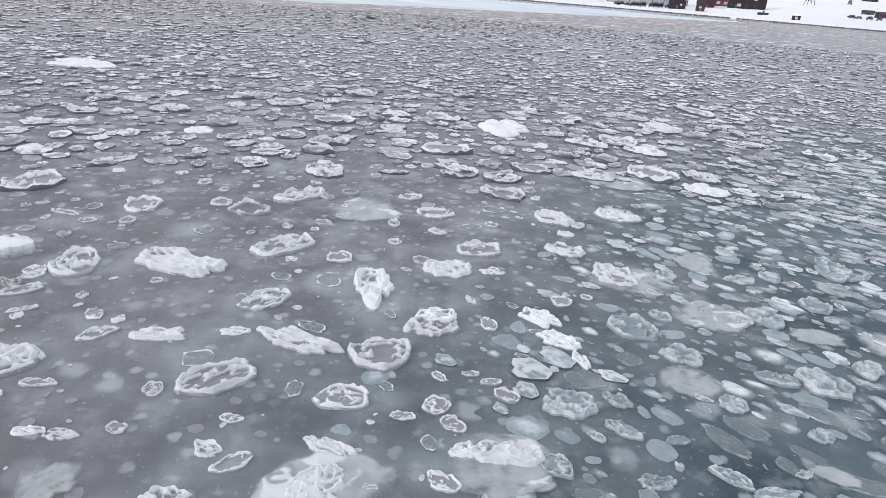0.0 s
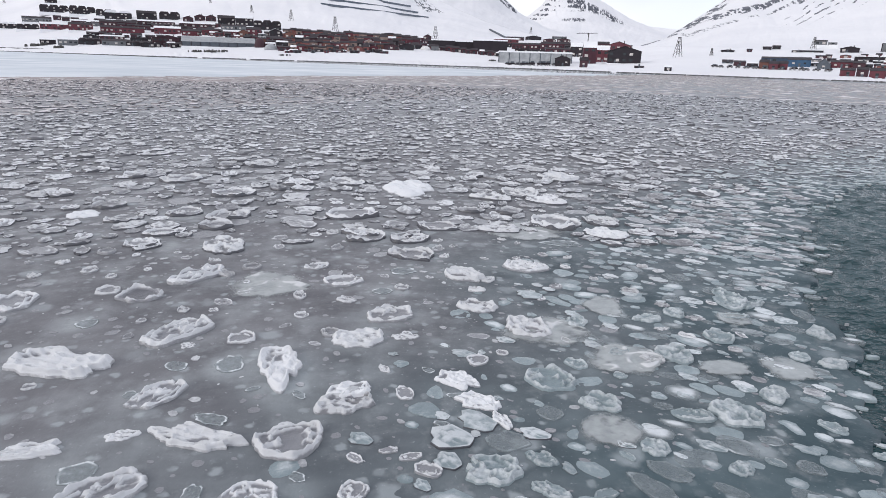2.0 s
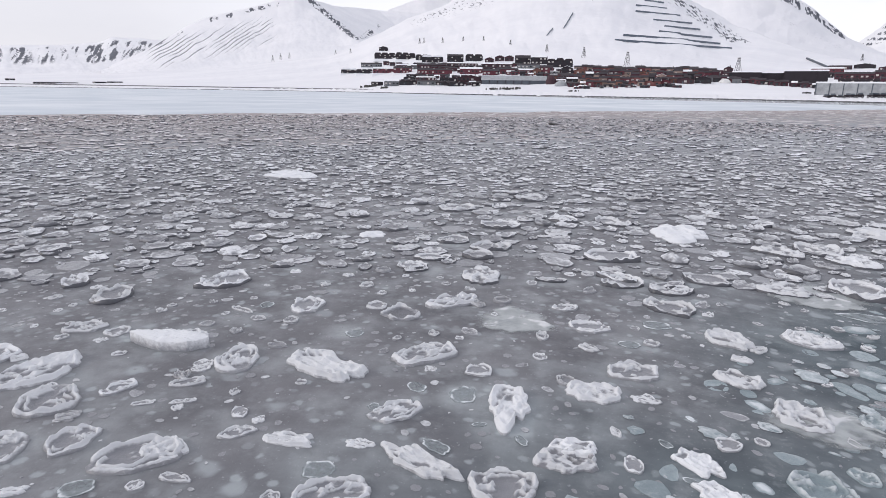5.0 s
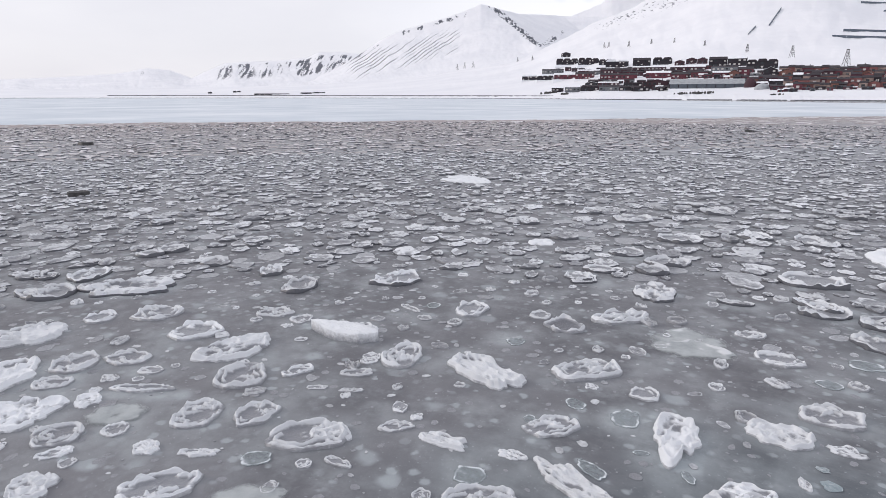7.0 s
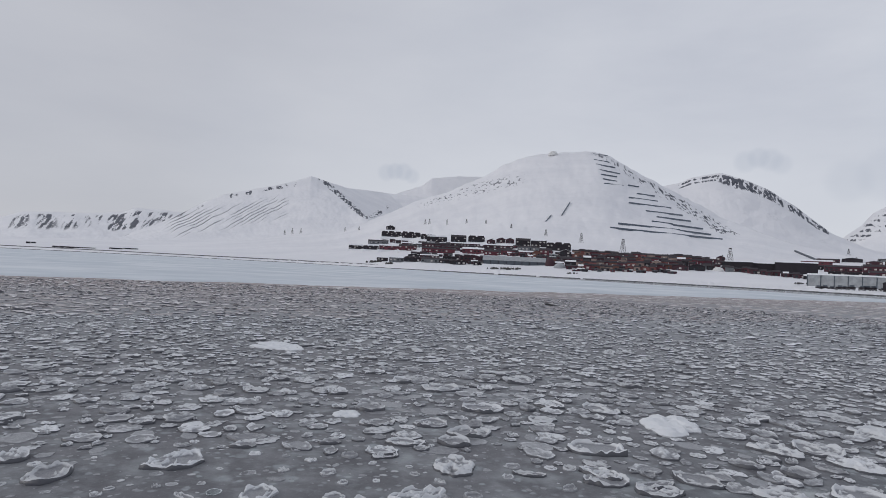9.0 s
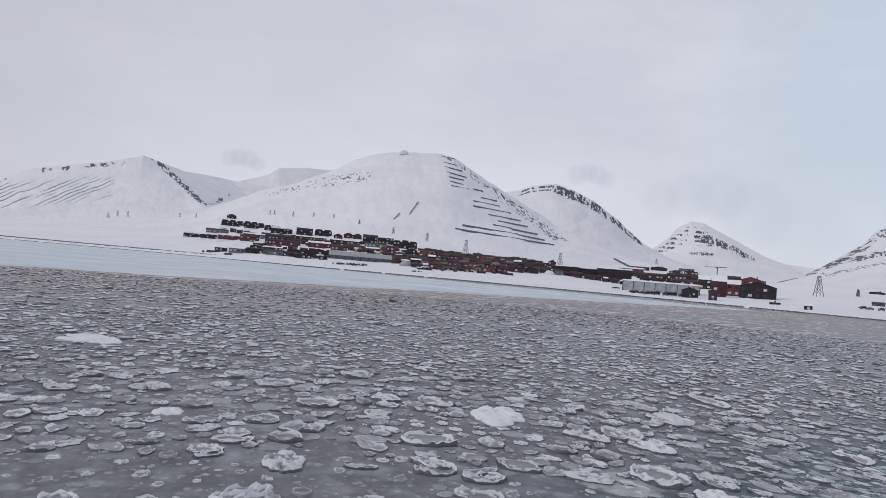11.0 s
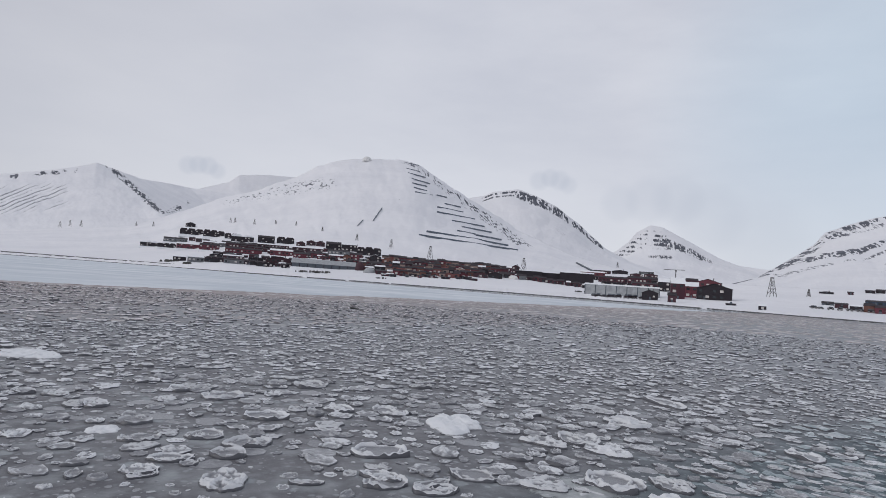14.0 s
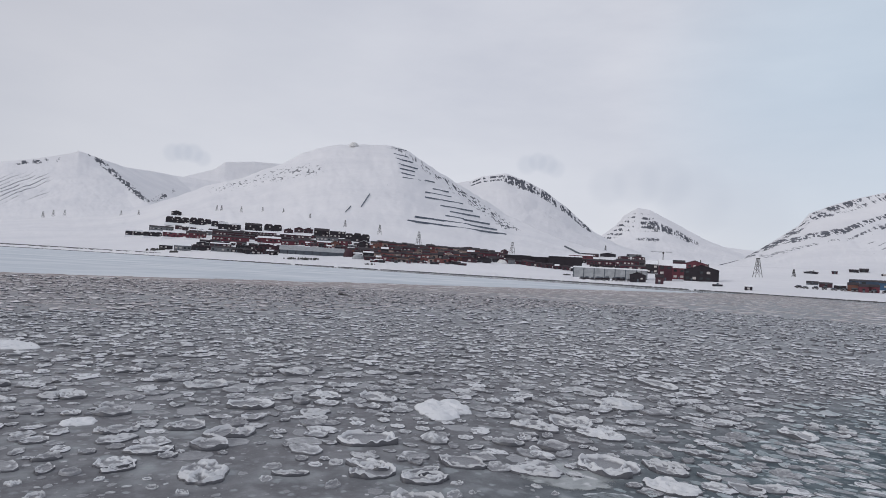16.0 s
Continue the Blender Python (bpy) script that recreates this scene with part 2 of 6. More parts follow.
PLATE, WAFER = plate_material(), wafer_material()
SILT_ICE = ice_material("silty_floe_ice", (0.235, 0.202, 0.198), (0.40, 0.362, 0.355), (0.80, 0.775, 0.785))
EDGE_ICE = ice_material("glassy_edge_ice", (0.13, 0.175, 0.19), (0.31, 0.37, 0.39), (0.66, 0.70, 0.72))
ICE, SLUSH, WATER, FAST_ICE, SLOPE = ice_material(), slush_material(), water_material(), fast_ice_material(), mountain_material()
ROOF_SNOW = plain("roof_snow", (0.80, 0.81, 0.83), 0.85, 0, 0.3, 0.05)
GLASS = plain("dark_window_glass", (0.03, 0.035, 0.04), 0.1, 0, 1.0, 0.1)
LIT_GLASS = plain("pale_window_frame", (0.50, 0.47, 0.45), 0.5, 0, 1.0, 0.15)
STEEL = plain("weathered_timber", (0.06, 0.058, 0.055), 0.75, 0, 2.0, 0.3)
DIRTY_ICE = plain("dirty_ice", (0.035, 0.033, 0.033), 0.6, 0, 6.0, 0.4)
STONE = plain("dark_shore_stone", (0.17, 0.17, 0.175), 0.85, 0, 0.5, 0.4)
PAINT = {name: plain("paint_" + name, c, 0.7, 0.0, 0.35, 0.18) for name, c in (
    ("dark", (0.015, 0.010, 0.016)), ("brown", (0.050, 0.018, 0.027)), ("red", (0.112, 0.025, 0.038)), ("maroon", (0.056, 0.013, 0.024)),
    ("orange", (0.165, 0.072, 0.056)), ("grey", (0.15, 0.158, 0.168)), ("slate", (0.085, 0.10, 0.12)), ("panel", (0.33, 0.345, 0.36)),
    ("blue", (0.035, 0.09, 0.17)), ("navy", (0.03, 0.05, 0.085)), ("olive", (0.12, 0.125, 0.10)), ("white", (0.68, 0.68, 0.67)), ("beige", (0.26, 0.19, 0.165)), ("rose", (0.19, 0.070, 0.066)))}

# ---- mesh helpers ----
rng = np.random.default_rng(7)
TABLE = rng.random((256, 256))


def vnoise(x, y):
    """Smooth value noise, 0 to 1, of arrays."""
    x, y = np.asarray(x, float), np.asarray(y, float)
    i, j = np.floor(x).astype(int), np.floor(y).astype(int)
    u, v = x - i, y - j
    u, v = u * u * (3 - 2 * u), v * v * (3 - 2 * v)
    a, b, c, d = (TABLE[(i + p) & 255, (j + q) & 255] for p, q in ((0, 0), (1, 0), (0, 1), (1, 1)))
    return (a * (1 - u) + b * u) * (1 - v) + (c * (1 - u) + d * u) * v


def fbm(x, y, octaves=4, gain=0.5):
    total, amp, norm = 0.0, 1.0, 0.0
    x, y = x * 0.80 - y * 0.60, x * 0.60 + y * 0.80
    for o in range(octaves):
        total = total + amp * vnoise(x + 17.3 * o, y + 5.1 * o)
        x, y = 2 * (x * 0.74 - y * 0.67), 2 * (x * 0.67 + y * 0.74)
        norm += amp
        amp *= gain
    return total / norm


def ridged(x, y, octaves=3):
    """Sharp crests, 0 to 1, like crumpled cloth."""
    total, amp, norm = 0.0, 1.0, 0.0
    for o in range(octaves):
        n = vnoise(x + 31.7 * o, y + 11.9 * o) * 0.65 + vnoise(2.1 * x + 7, 2.1 * y + 3) * 0.35
        total = total + amp * np.clip(1 - np.abs(2 * n - 1) * 2.2, 0, 1)
        x, y = 1.9 * (x * 0.74 - y * 0.67), 1.9 * (x * 0.67 + y * 0.74)
        norm += amp
        amp *= 0.6
    return total / norm


def mesh_of(name, verts, quads, tris=None, material=None, smooth=True, **attributes):
    """A mesh from numpy arrays, with float attributes per vertex."""
    me = bpy.data.meshes.new(name)
    quads = np.asarray(quads, np.int32).reshape(-1, 4)
    tris = np.zeros((0, 3), np.int32) if tris is None else np.asarray(tris, np.int32).reshape(-1, 3)
    loops = np.concatenate([quads.ravel(), tris.ravel()])
    starts = np.concatenate([np.arange(len(quads)) * 4, len(quads) * 4 + np.arange(len(tris)) * 3])
    me.vertices.add(len(verts))
    me.vertices.foreach_set("co", np.asarray(verts, np.float32).ravel())
    me.loops.add(len(loops))
    me.loops.foreach_set("vertex_index", loops.astype(np.int32))
    me.polygons.add(len(starts))
    me.polygons.foreach_set("loop_start", starts.astype(np.int32))
    me.polygons.foreach_set("use_smooth", np.full(len(starts), smooth))
    for key, values in attributes.items():
        at = me.attributes.new(key, "FLOAT", "POINT")
        at.data.foreach_set("value", np.asarray(values, np.float32).ravel())
    me.update(calc_edges=True)
    me.validate()
    if material:
        me.materials.append(material)
    return me


def grid_faces(rows, cols):
    i = np.arange(rows - 1)[:, None] * cols + np.arange(cols - 1)[None, :]
    return np.stack([i, i + 1, i + cols + 1, i + cols], -1).reshape(-1, 4)


def part(name, bm, material, parent, label=""):
    me = bpy.data.meshes.new(name)
    bm.to_mesh(me)
    bm.free()
    me.materials.append(material)
    return child(name, me, parent, label)


def child(name, me, parent, label="", m=None):
    ob = new(name, me)
    ob.parent = parent
    if m is not None:
        ob.matrix_basis = m
    return tagged(ob, label)


def box_into(bm, x0, x1, y0, y1, z0, z1):
    v = [bm.verts.new((x, y, z)) for z in (z0, z1) for x, y in ((x0, y0), (x1, y0), (x1, y1), (x0, y1))]
    for f in ((3, 2, 1, 0), (4, 5, 6, 7), (0, 1, 5, 4), (1, 2, 6, 5), (2, 3, 7, 6), (3, 0, 4, 7)):
        bm.faces.new([v[i] for i in f])


def beam_into(bm, a, b, width):
    """A square bar from a to b."""
    a, b = Vector(a), Vector(b)
    d = (b - a).normalized()
    s = d.cross(Vector((0, 0, 1))) if abs(d.z) < 0.95 else d.cross(Vector((1, 0, 0)))
    s.normalize()
    t = d.cross(s)
    v = [bm.verts.new(p + (s * i + t * j) * width / 2) for p in (a, b) for i, j in ((-1, -1), (1, -1), (1, 1), (-1, 1))]
    for f in ((3, 2, 1, 0), (4, 5, 6, 7), (0, 1, 5, 4), (1, 2, 6, 5), (2, 3, 7, 6), (3, 0, 4, 7)):
        bm.faces.new([v[i] for i in f])


# ---- the land ----
def shore_range(az):
    return np.interp(az, (-90, -75, -53, -35, -20, 0, 12, 22, 30, 36, 45, 70), (1500, 1450, 1080, 760, 500, 400, 345, 300, 272, 262, 265, 290))


CREST_AZ = np.arange(-95, 75, 0.1)
CREST = np.interp(CREST_AZ, (-90, -60, -45, -36, -28, -25.8, -23.7, -21.5, -17.8, -14.5, -12.6, -10.6, -8.9, -8.2, -7.6, -4.3, -3.2, -2.1, 0.6, 3.9, 6.7, 12, 17, 22, 27, 70),
                  (0.5, 0.6, 1.0, 1.7, 2.8, 3.6, 4.7, 5.7, 7.1, 8.7, 9.9, 10.6, 10.9, 11.0, 11.05, 11.1, 10.85, 10.2, 8.75, 6.95, 5.3, 3.3, 2.1, 1.7, 1.7, 1.8))
SOFT = np.exp(-np.linspace(-2, 2, 21) ** 2)
CREST = np.convolve(np.pad(CREST, 10, mode="edge"), SOFT / SOFT.sum(), "valid")
SPREAD = np.exp(-np.linspace(-2.2, 2.2, 241) ** 2)
BROAD = np.convolve(np.pad(CREST, 120, mode="edge"), SPREAD / SPREAD.sum(), "valid")


def hill_crest(az):
    """How many degrees over the horizon the near land's crest stands."""
    return np.interp(az, CREST_AZ, CREST)


def crest_range(az):
    return np.interp(az, (-90, -50, -30, -15, 5, 14, 20, 27, 70), (2600, 2000, 1800, 1900, 1900, 1300, 800, 620, 600))


SLOPE_POWER = 1.35


def land_el(az, u):
    """Degrees over the horizon at a share u of the way up the near land."""
    low = -np.degrees(EYE / shore_range(az))
    broad, crest = np.interp(az, CREST_AZ, BROAD), hill_crest(az)
    s = np.clip((np.asarray(u) - 0.30) / 0.55, 0, 1)
    top = broad + (crest - broad) * s * s * (3 - 2 * s)
    return low + (top - low) * np.clip(u, 0, 1) ** SLOPE_POWER


def range_at(az, u):
    return shore_range(az) * (crest_range(az) / shore_range(az)) ** u


STEPS = np.linspace(0, 1, 400)


def site(az, el):
    """The place on the near land that shows in this direction: range and height."""
    u = float(np.interp(el, np.maximum.accumulate(land_el(az, STEPS)), STEPS))
    r = float(range_at(az, u))
    return r, EYE + r * math.tan(radians(el))


def land_at(az, r):
    """The height of the near land at a bearing and range."""
    u = min(max(math.log(r / shore_range(az)) / math.log(crest_range(az) / shore_range(az)), 0.0), 1.0)
    return EYE + r * math.tan(radians(float(land_el(az, u))))


def land():
    az = np.arange(-88, 66.01, 0.14)
    u = np.concatenate([[-0.06], np.linspace(0, 1, 115), [1.02, 1.10]])
    A, U = np.meshgrid(az, u)
    low, top, r0, r1 = -np.degrees(EYE / shore_range(A)), hill_crest(A), shore_range(A), crest_range(A)
    R = r0 * (r1 / r0) ** U
    el = land_el(A, U)
    rough = (fbm(A * 0.9, el * 1.1, 5) - 0.5) * 0.34 * np.clip(U * 2 - 0.25, 0, 1) * np.clip(top / 6, 0.15, 1)
    el = el + np.where(U > 0.02, rough, 0)
    Z = EYE + R * np.tan(np.radians(el))
    # the drifted bank along the shore
    bank = np.clip(U / 0.03, 0, 1) * 4.2 * np.clip(r0 / 480, 0.4, 1) * (0.10 + 0.8 * fbm(A * 3.4, U * 36, 4, 0.6) + 0.6 * ridged(A * 4.6 + 9, U * 60))
    Z = Z + np.where(U < 0.10, bank * np.clip(1 - U / 0.10, 0, 1), 0)
    Z = np.where(U < 0, -3.0, Z)
    Z = np.where(U > 1.0, Z - (U - 1.0) * R * 0.9, Z)
    V = np.stack([R * np.sin(np.radians(A)), R * np.cos(np.radians(A)), Z], -1).reshape(-1, 3)
    # thin outcrops on the upper hill
    band = np.exp(-((el - 6.1 - 0.27 * (A + 20.3)) / 0.85) ** 2) * np.clip((-9.5 - A) / 2, 0, 1) * np.clip((A + 22) / 2, 0, 1)
    band = band + np.exp(-((el - 7.55) / 0.16) ** 2 - ((A + 4.9) / 0.6) ** 2)
    right = np.exp(-((A - (-1.5 + (9.6 - el) * 1.55)) / 0.9) ** 2) * (el > 4.0) * 1.1
    rock = (band * 0.62 + right * 0.85) * np.clip((fbm(A * 6.5 - el * 2.5, el * 16, 4, 0.65) - 0.47) * 7, 0, 1)
    rock = rock * np.clip((U - 0.4) * 5, 0, 1) * np.clip((1.0 - U) * 30, 0, 1)
    # the rounded cap of the hilltop is wind-bared along its rim
    rock = rock + 0.5 * (np.abs(U - 0.99) < 0.012) * ((A > -6.8) & (A < -1.5)) * fbm(A * 4, U, 3)
    ob = new("ground", mesh_of("ground", V, grid_faces(len(u), len(az))[:, ::-1], None, SLOPE, True, rock=rock.reshape(-1)))
    return tagged(ob, "snow-covered shore and hillside rising behind the town", "ground", kind="structure")


def mountain(label, ridge, foot, foot_range, top_range, rock_of, power=1.3, step=0.075, rows=108, jag=0.10, fold=None):
    """A mountain flank seen between its ridge (bearing, degrees up) and its foot."""
    az = np.arange(ridge[0][0], ridge[-1][0] + step / 2, step)
    u = np.concatenate([np.linspace(0, 1, rows), [1.015, 1.15]])
    A, U = np.meshgrid(az, u)
    top = np.interp(A, [p[0] for p in ridge], [p[1] for p in ridge])
    top = top + (fbm(A * 1.7, A * 0 + 3.1, 5) - 0.5) * jag
    V_ = np.clip(U, 0, 1)
    wide = np.exp(-np.linspace(-2, 2, 81) ** 2)
    even = np.convolve(np.pad(top[0], 40, mode="edge"), wide / wide.sum(), "valid")[None, :]
    top = even + (top - even) * V_ ** 5
    low = np.minimum(np.interp(A, [p[0] for p in foot], [p[1] for p in foot]), top - 0.2)
    rock, lift = rock_of(A, V_, low + (top - low) * V_ ** power)
    el = low + (top - low) * V_ ** power + ((fbm(A * 0.8, (low + (top - low) * V_ ** power) * 1.0 + 20, 5) - 0.5) * 0.36 + lift) * np.clip((1 - V_) * 6, 0, 1) * np.clip(V_ * 4, 0, 1)
    R = foot_range + (top_range - foot_range) * V_ + np.clip(U - 1, 0, 1) * top_range
    if fold:
        # past this falling line the flank turns away
        R = R + np.clip(A - fold[0] - (fold[1] - el) * fold[2], 0, 5) * fold[3]
    Z = EYE + R * np.tan(np.radians(el))
    Z = np.where(U > 1.0, Z - (U - 1.0) * top_range * 0.8, Z)
    V = np.stack([R * np.sin(np.radians(A)), R * np.cos(np.radians(A)), Z], -1).reshape(-1, 3)
    ob = new("mountain", mesh_of("mountain", V, grid_faces(len(u), len(az))[:, ::-1], None, SLOPE, True, rock=np.clip(rock, 0, 1).reshape(-1)))
    return tagged(ob, label, "mountain", kind="structure")


def ledges(A, V, seed, fine=1.0):
    """Thin level ledges of rock, broken by chutes of snow."""
    rough = fbm(A * 9.0 * fine + seed, V * 42, 4, 0.7)
    chute = fbm(A * 4.5 * fine + seed + V * 4.0, V * 3.0 + seed, 4, 0.65)
    return np.clip((rough - 0.36) * 6, 0, 1) * np.clip((chute - 0.30) * 6, 0, 1)


def ribs(A, V, el):
    """Dark gullies that run down aslant."""
    phase = (el - 0.66 * A) * 21.0 + 2.6 * fbm(A * 0.5, el * 0.8, 3)
    lines = np.clip(np.sin(phase) * 1.3 - 0.45, 0, 1) * np.clip(fbm(phase * 0.3, A * 0.45 + 9, 3) * 6 - 1.7, 0, 1)
    where = np.exp(-((el - 3.75 - 0.26 * (A + 37.0)) / 1.25) ** 4) * np.clip((-31.5 - A) / 1.5, 0, 1) * np.clip((A + 43.5) / 2, 0, 1)
    side = np.exp(-((A + 29.6 - (7.6 - el) * 1.25) / 0.42) ** 2) * np.clip((V - 0.25) * 4, 0, 1) * ledges(A, V, 3, 0.7)
    far_side = np.exp(-((A + 24.6 - (el - 4.6) * 1.4) / 0.5) ** 2) * np.exp(-((el - 4.9) / 0.6) ** 2) * ledges(A, V, 5, 0.7)
    rim = np.exp(-((V - 0.955) / 0.045) ** 2) * ledges(A, V, 8, 0.6) * (A < -31) * np.clip(fbm(A * 1.5, V * 3, 3) * 6 - 2.8, 0, 1)
    return lines * where * 1.0 + side * 1.0 + rim * 0.85 + far_side * 0.9, lines * where * -0.04


def crags(A, V, el):
    """A pointed peak of level rock bands, thinning down its right shoulder."""
    bands = np.clip(np.sin(el * 17 + 2.0 * fbm(A * 1.5, el * 1.5, 3)) * 0.8 + 0.55, 0, 1)
    face = np.clip((V - 0.66) * 9, 0, 1) * np.clip((0.99 - V) * 14, 0, 1) * np.clip((21.0 - A) / 3.0, 0, 1)
    shoulder = np.exp(-((V - 0.82) / 0.07) ** 2) * np.clip((24.5 - A) / 2, 0, 1) * np.clip((A - 18) / 2, 0, 1)
    lower = np.exp(-((el - 3.7) / 0.20) ** 2) * np.clip((20.8 - A) / 1.0, 0, 1) * np.clip((A - 17.8) / 0.8, 0, 1)
    gap = ledges(A, V, 11)
    return (np.clip(face * bands + shoulder, 0, 1) * 0.9 + lower * 0.8) * np.clip(gap + 0.15, 0, 1), -0.08 * face * (1 - gap)


def long_crags(A, V, el):
    """Two stepped bands that climb with the ridge, and loose blocks below; the spur beyond is bare snow."""
    spur = np.clip((46.6 - (10.4 - el) * 1.0 - A) / 0.8, 0, 1)
    deep = np.interp(A, (30, 34, 37, 41, 42.5, 46), (0.82, 0.84, 0.90, 0.89, 0.80, 0.80))
    first = np.clip((V - deep) * 14, 0, 1) * np.clip((1.003 - V) * 60, 0, 1)
    line = np.interp(A, (28.6, 31.7, 34.0, 38.4, 42.6, 46.4), (3.4, 4.35, 4.85, 6.7, 8.0, 9.4))
    second = np.exp(-((el - line) / 0.27) ** 2)
    third = np.exp(-((el - line + 0.75) / 0.20) ** 2) * 0.50
    slant = np.clip(np.sin((el - 0.6 * A) * 13 + 4 * fbm(A, el, 3)), 0, 1) ** 3 * np.exp(-((el - line + 1.7) / 1.1) ** 2) * 1.05 * np.clip((A - 34) / 3, 0, 1)
    cliff = np.clip((A - 42.3) / 0.4, 0, 1) * np.clip((46.2 - A) / 0.4, 0, 1) * np.clip((V - 0.86) * 20, 0, 1)
    gap = np.clip(ledges(A + (V - 0.8) * 6, V, 23, 0.95) + 0.15 * first + 0.3 * cliff, 0, 1) * np.clip(np.sin((el - line) * 9 + 3.5 * fbm(A * 1.6, el * 1.5, 3)) * 0.5 + 0.85, 0.4, 1)
    return (np.clip(first * 0.95 + second * 1.3 + third * 1.2, 0, 1) * gap + slant * np.clip(fbm(A * 4, el * 4, 3) * 4 - 1.35, 0, 1)) * spur, -0.06 * first * (1 - gap)


def cap_crags(A, V, el):
    """Cliffs on the ridge's falling side only."""
    end = np.clip((14.6 - A) / 0.5, 0, 1)
    first = (np.exp(-((V - 0.978) / 0.010) ** 2) + 0.75 * np.exp(-((V - 0.945) / 0.010) ** 2)) * np.clip((A - 2.6) / 0.6, 0, 1) * np.clip((8 - A), 0, 1)
    wide = np.exp(-((V - 0.950) / 0.040) ** 2) * np.clip((A - 5.6) / 1.2, 0, 1) * end
    loose = np.exp(-((V - 0.72) / 0.10) ** 2) * np.clip((A - 8.0) / 2, 0, 1) * 0.22 * end
    gap = np.clip(ledges(A, V, 31, 0.8) + 0.06, 0, 1)
    return np.maximum(first * 1.1 * np.clip(gap * 2, 0, 1), np.clip(wide * 1.6 + loose * 1.4, 0, 1) * gap), -0.06 * wide * (1 - gap)


def far_faces(A, V, el):
    """Streaked faces between buttresses."""
    streak = np.clip(fbm(A * 5.5 - el * 3.2, el * 1.3 + A * 0.5, 4, 0.7) * 6 - 2.5, 0, 1)
    block = np.clip(fbm(A * 1.3 + 4, V * 0.6, 3) * 5 - 1.9, 0, 1)
    dark = 1.1 * np.exp(-((A + 45.2) / 1.4) ** 2) + 0.9 * np.exp(-((A + 43.0) / 0.8) ** 2) + 0.3 * np.exp(-((A + 50.5) / 2.0) ** 2)
    where = np.clip((V - 0.38) * 5, 0, 1) * np.clip((0.99 - V) * 12, 0, 1) * np.clip((A + 55.5) / 2, 0.0, 1) * np.clip((-41.5 - A) / 1, 0, 1)
    hazy = np.exp(-((A + 59) / 1.6) ** 2) * np.exp(-((V - 0.8) / 0.15) ** 2) * 0.5
    return (np.clip(block * 0.7 + dark, 0, 1) * where + hazy) * streak * 0.8, 0.0


def bare(A, V, el):
    return 0.0 * A, 0.0


land()
mountain("distant snowy range with streaked rock faces", [(-78, 0.9), (-68.9, 1.24), (-65.3, 1.46), (-61.4, 1.75), (-58.9, 2.25), (-57.2, 2.1), (-55.6, 1.5), (-52.8, 2.75), (-48.1, 3.05), (-46, 3.3), (-45.0, 3.7), (-43, 3.75), (-41, 3.6), (-36, 3.6)],
         [(-90, 0.1), (-20, 0.1)], 2700, 4500, far_faces, 0.9)
mountain("snowy mountain with dark slanting gullies", [(-46.0, 1.2), (-42.3, 3.0), (-39.5, 4.8), (-37.9, 5.55), (-33.1, 6.85), (-31.6, 7.35), (-30.6, 7.78), (-29.2, 7.4), (-27.2, 6.95), (-22.5, 6.65), (-18, 6.4)],
         [(-46, 0.6), (-34, 1.4), (-25, 3.0), (-18, 3.0)], 2100, 3200, ribs, 1.15, fold=(-29.6, 7.6, 1.25, 260))
mountain("smooth white plateau behind the hill", [(-24.5, 5.6), (-22.5, 6.75), (-20.2, 7.6), (-19.4, 8.3), (-17.0, 8.6), (-14.5, 8.65), (-11, 8.6)], [(-25, 3), (-10, 3)], 4250, 4750, bare)
mountain("flat-topped snowy mountain with a dark cliff rim", [(-1.5, 7.4), (1.2, 8.05), (3.0, 8.4), (3.8, 8.8), (6.2, 9.25), (8.0, 8.65), (9.7, 7.9), (11.8, 6.45), (14.4, 4.25), (16.5, 3.2), (20, 2.0)],
         [(-2, 2.2), (20, 1.2)], 2000, 2900, cap_crags)
mountain("small pointed snowy peak with banded crags", [(12.5, 2.6), (15.0, 3.7), (16.4, 4.85), (17.1, 5.8), (18.3, 6.45), (19.3, 6.3), (21.7, 5.05), (24.0, 3.8), (25.8, 3.1), (29, 1.9)],
         [(12, 1.4), (30, 1.2)], 2900, 3900, crags)
mountain("pale snow slope closing the valley", [(16, 2.0), (20, 3.2), (24, 3.4), (28, 3.0), (33, 3.6), (40, 4.5)], [(10, 1), (45, 1)], 3900, 4600, bare)
mountain("long snowy mountainside with rows of dark crags", [(24.5, 1.5), (26.9, 2.35), (28.6, 3.5), (30.9, 5.2), (31.6, 6.2), (33.9, 7.1), (36.2, 7.65), (38.4, 8.1), (40.5, 9.0), (42.5, 10.25), (44.1, 10.6), (46.0, 10.55), (48.9, 10.3), (56, 9.5), (64, 8.5)],
         [(24, 1.1), (64, 1.0)], 640, 1700, long_crags, 1.1)

# ---- the sea ----
PACK_EDGE = 79.0   # from the eye's foot to the snow-covered fast ice, square to its edge


def pack_distance(x, y):
    """How far a point lies on the near side of the fast ice."""
    return PACK_EDGE - (np.asarray(y) - np.asarray(x)) * math.sqrt(0.5)


def lead(x, y):
    """How far a point lies on the ice side of the open water."""
    x, y = np.asarray(x, float), np.asarray(y, float)
    edge = np.interp(y, (0, 4.4, 5.7, 7.5, 8.75, 10.4, 12.7, 14.6, 16.0, 17.9, 20.4, 24, 60, 300), (2.8, 4.2, 5.1, 6.0, 6.85, 8.0, 10.1, 12.4, 15.2, 19.1, 23.5, 33, 120, 600))
    return (edge + 0.1 - x) * 0.75


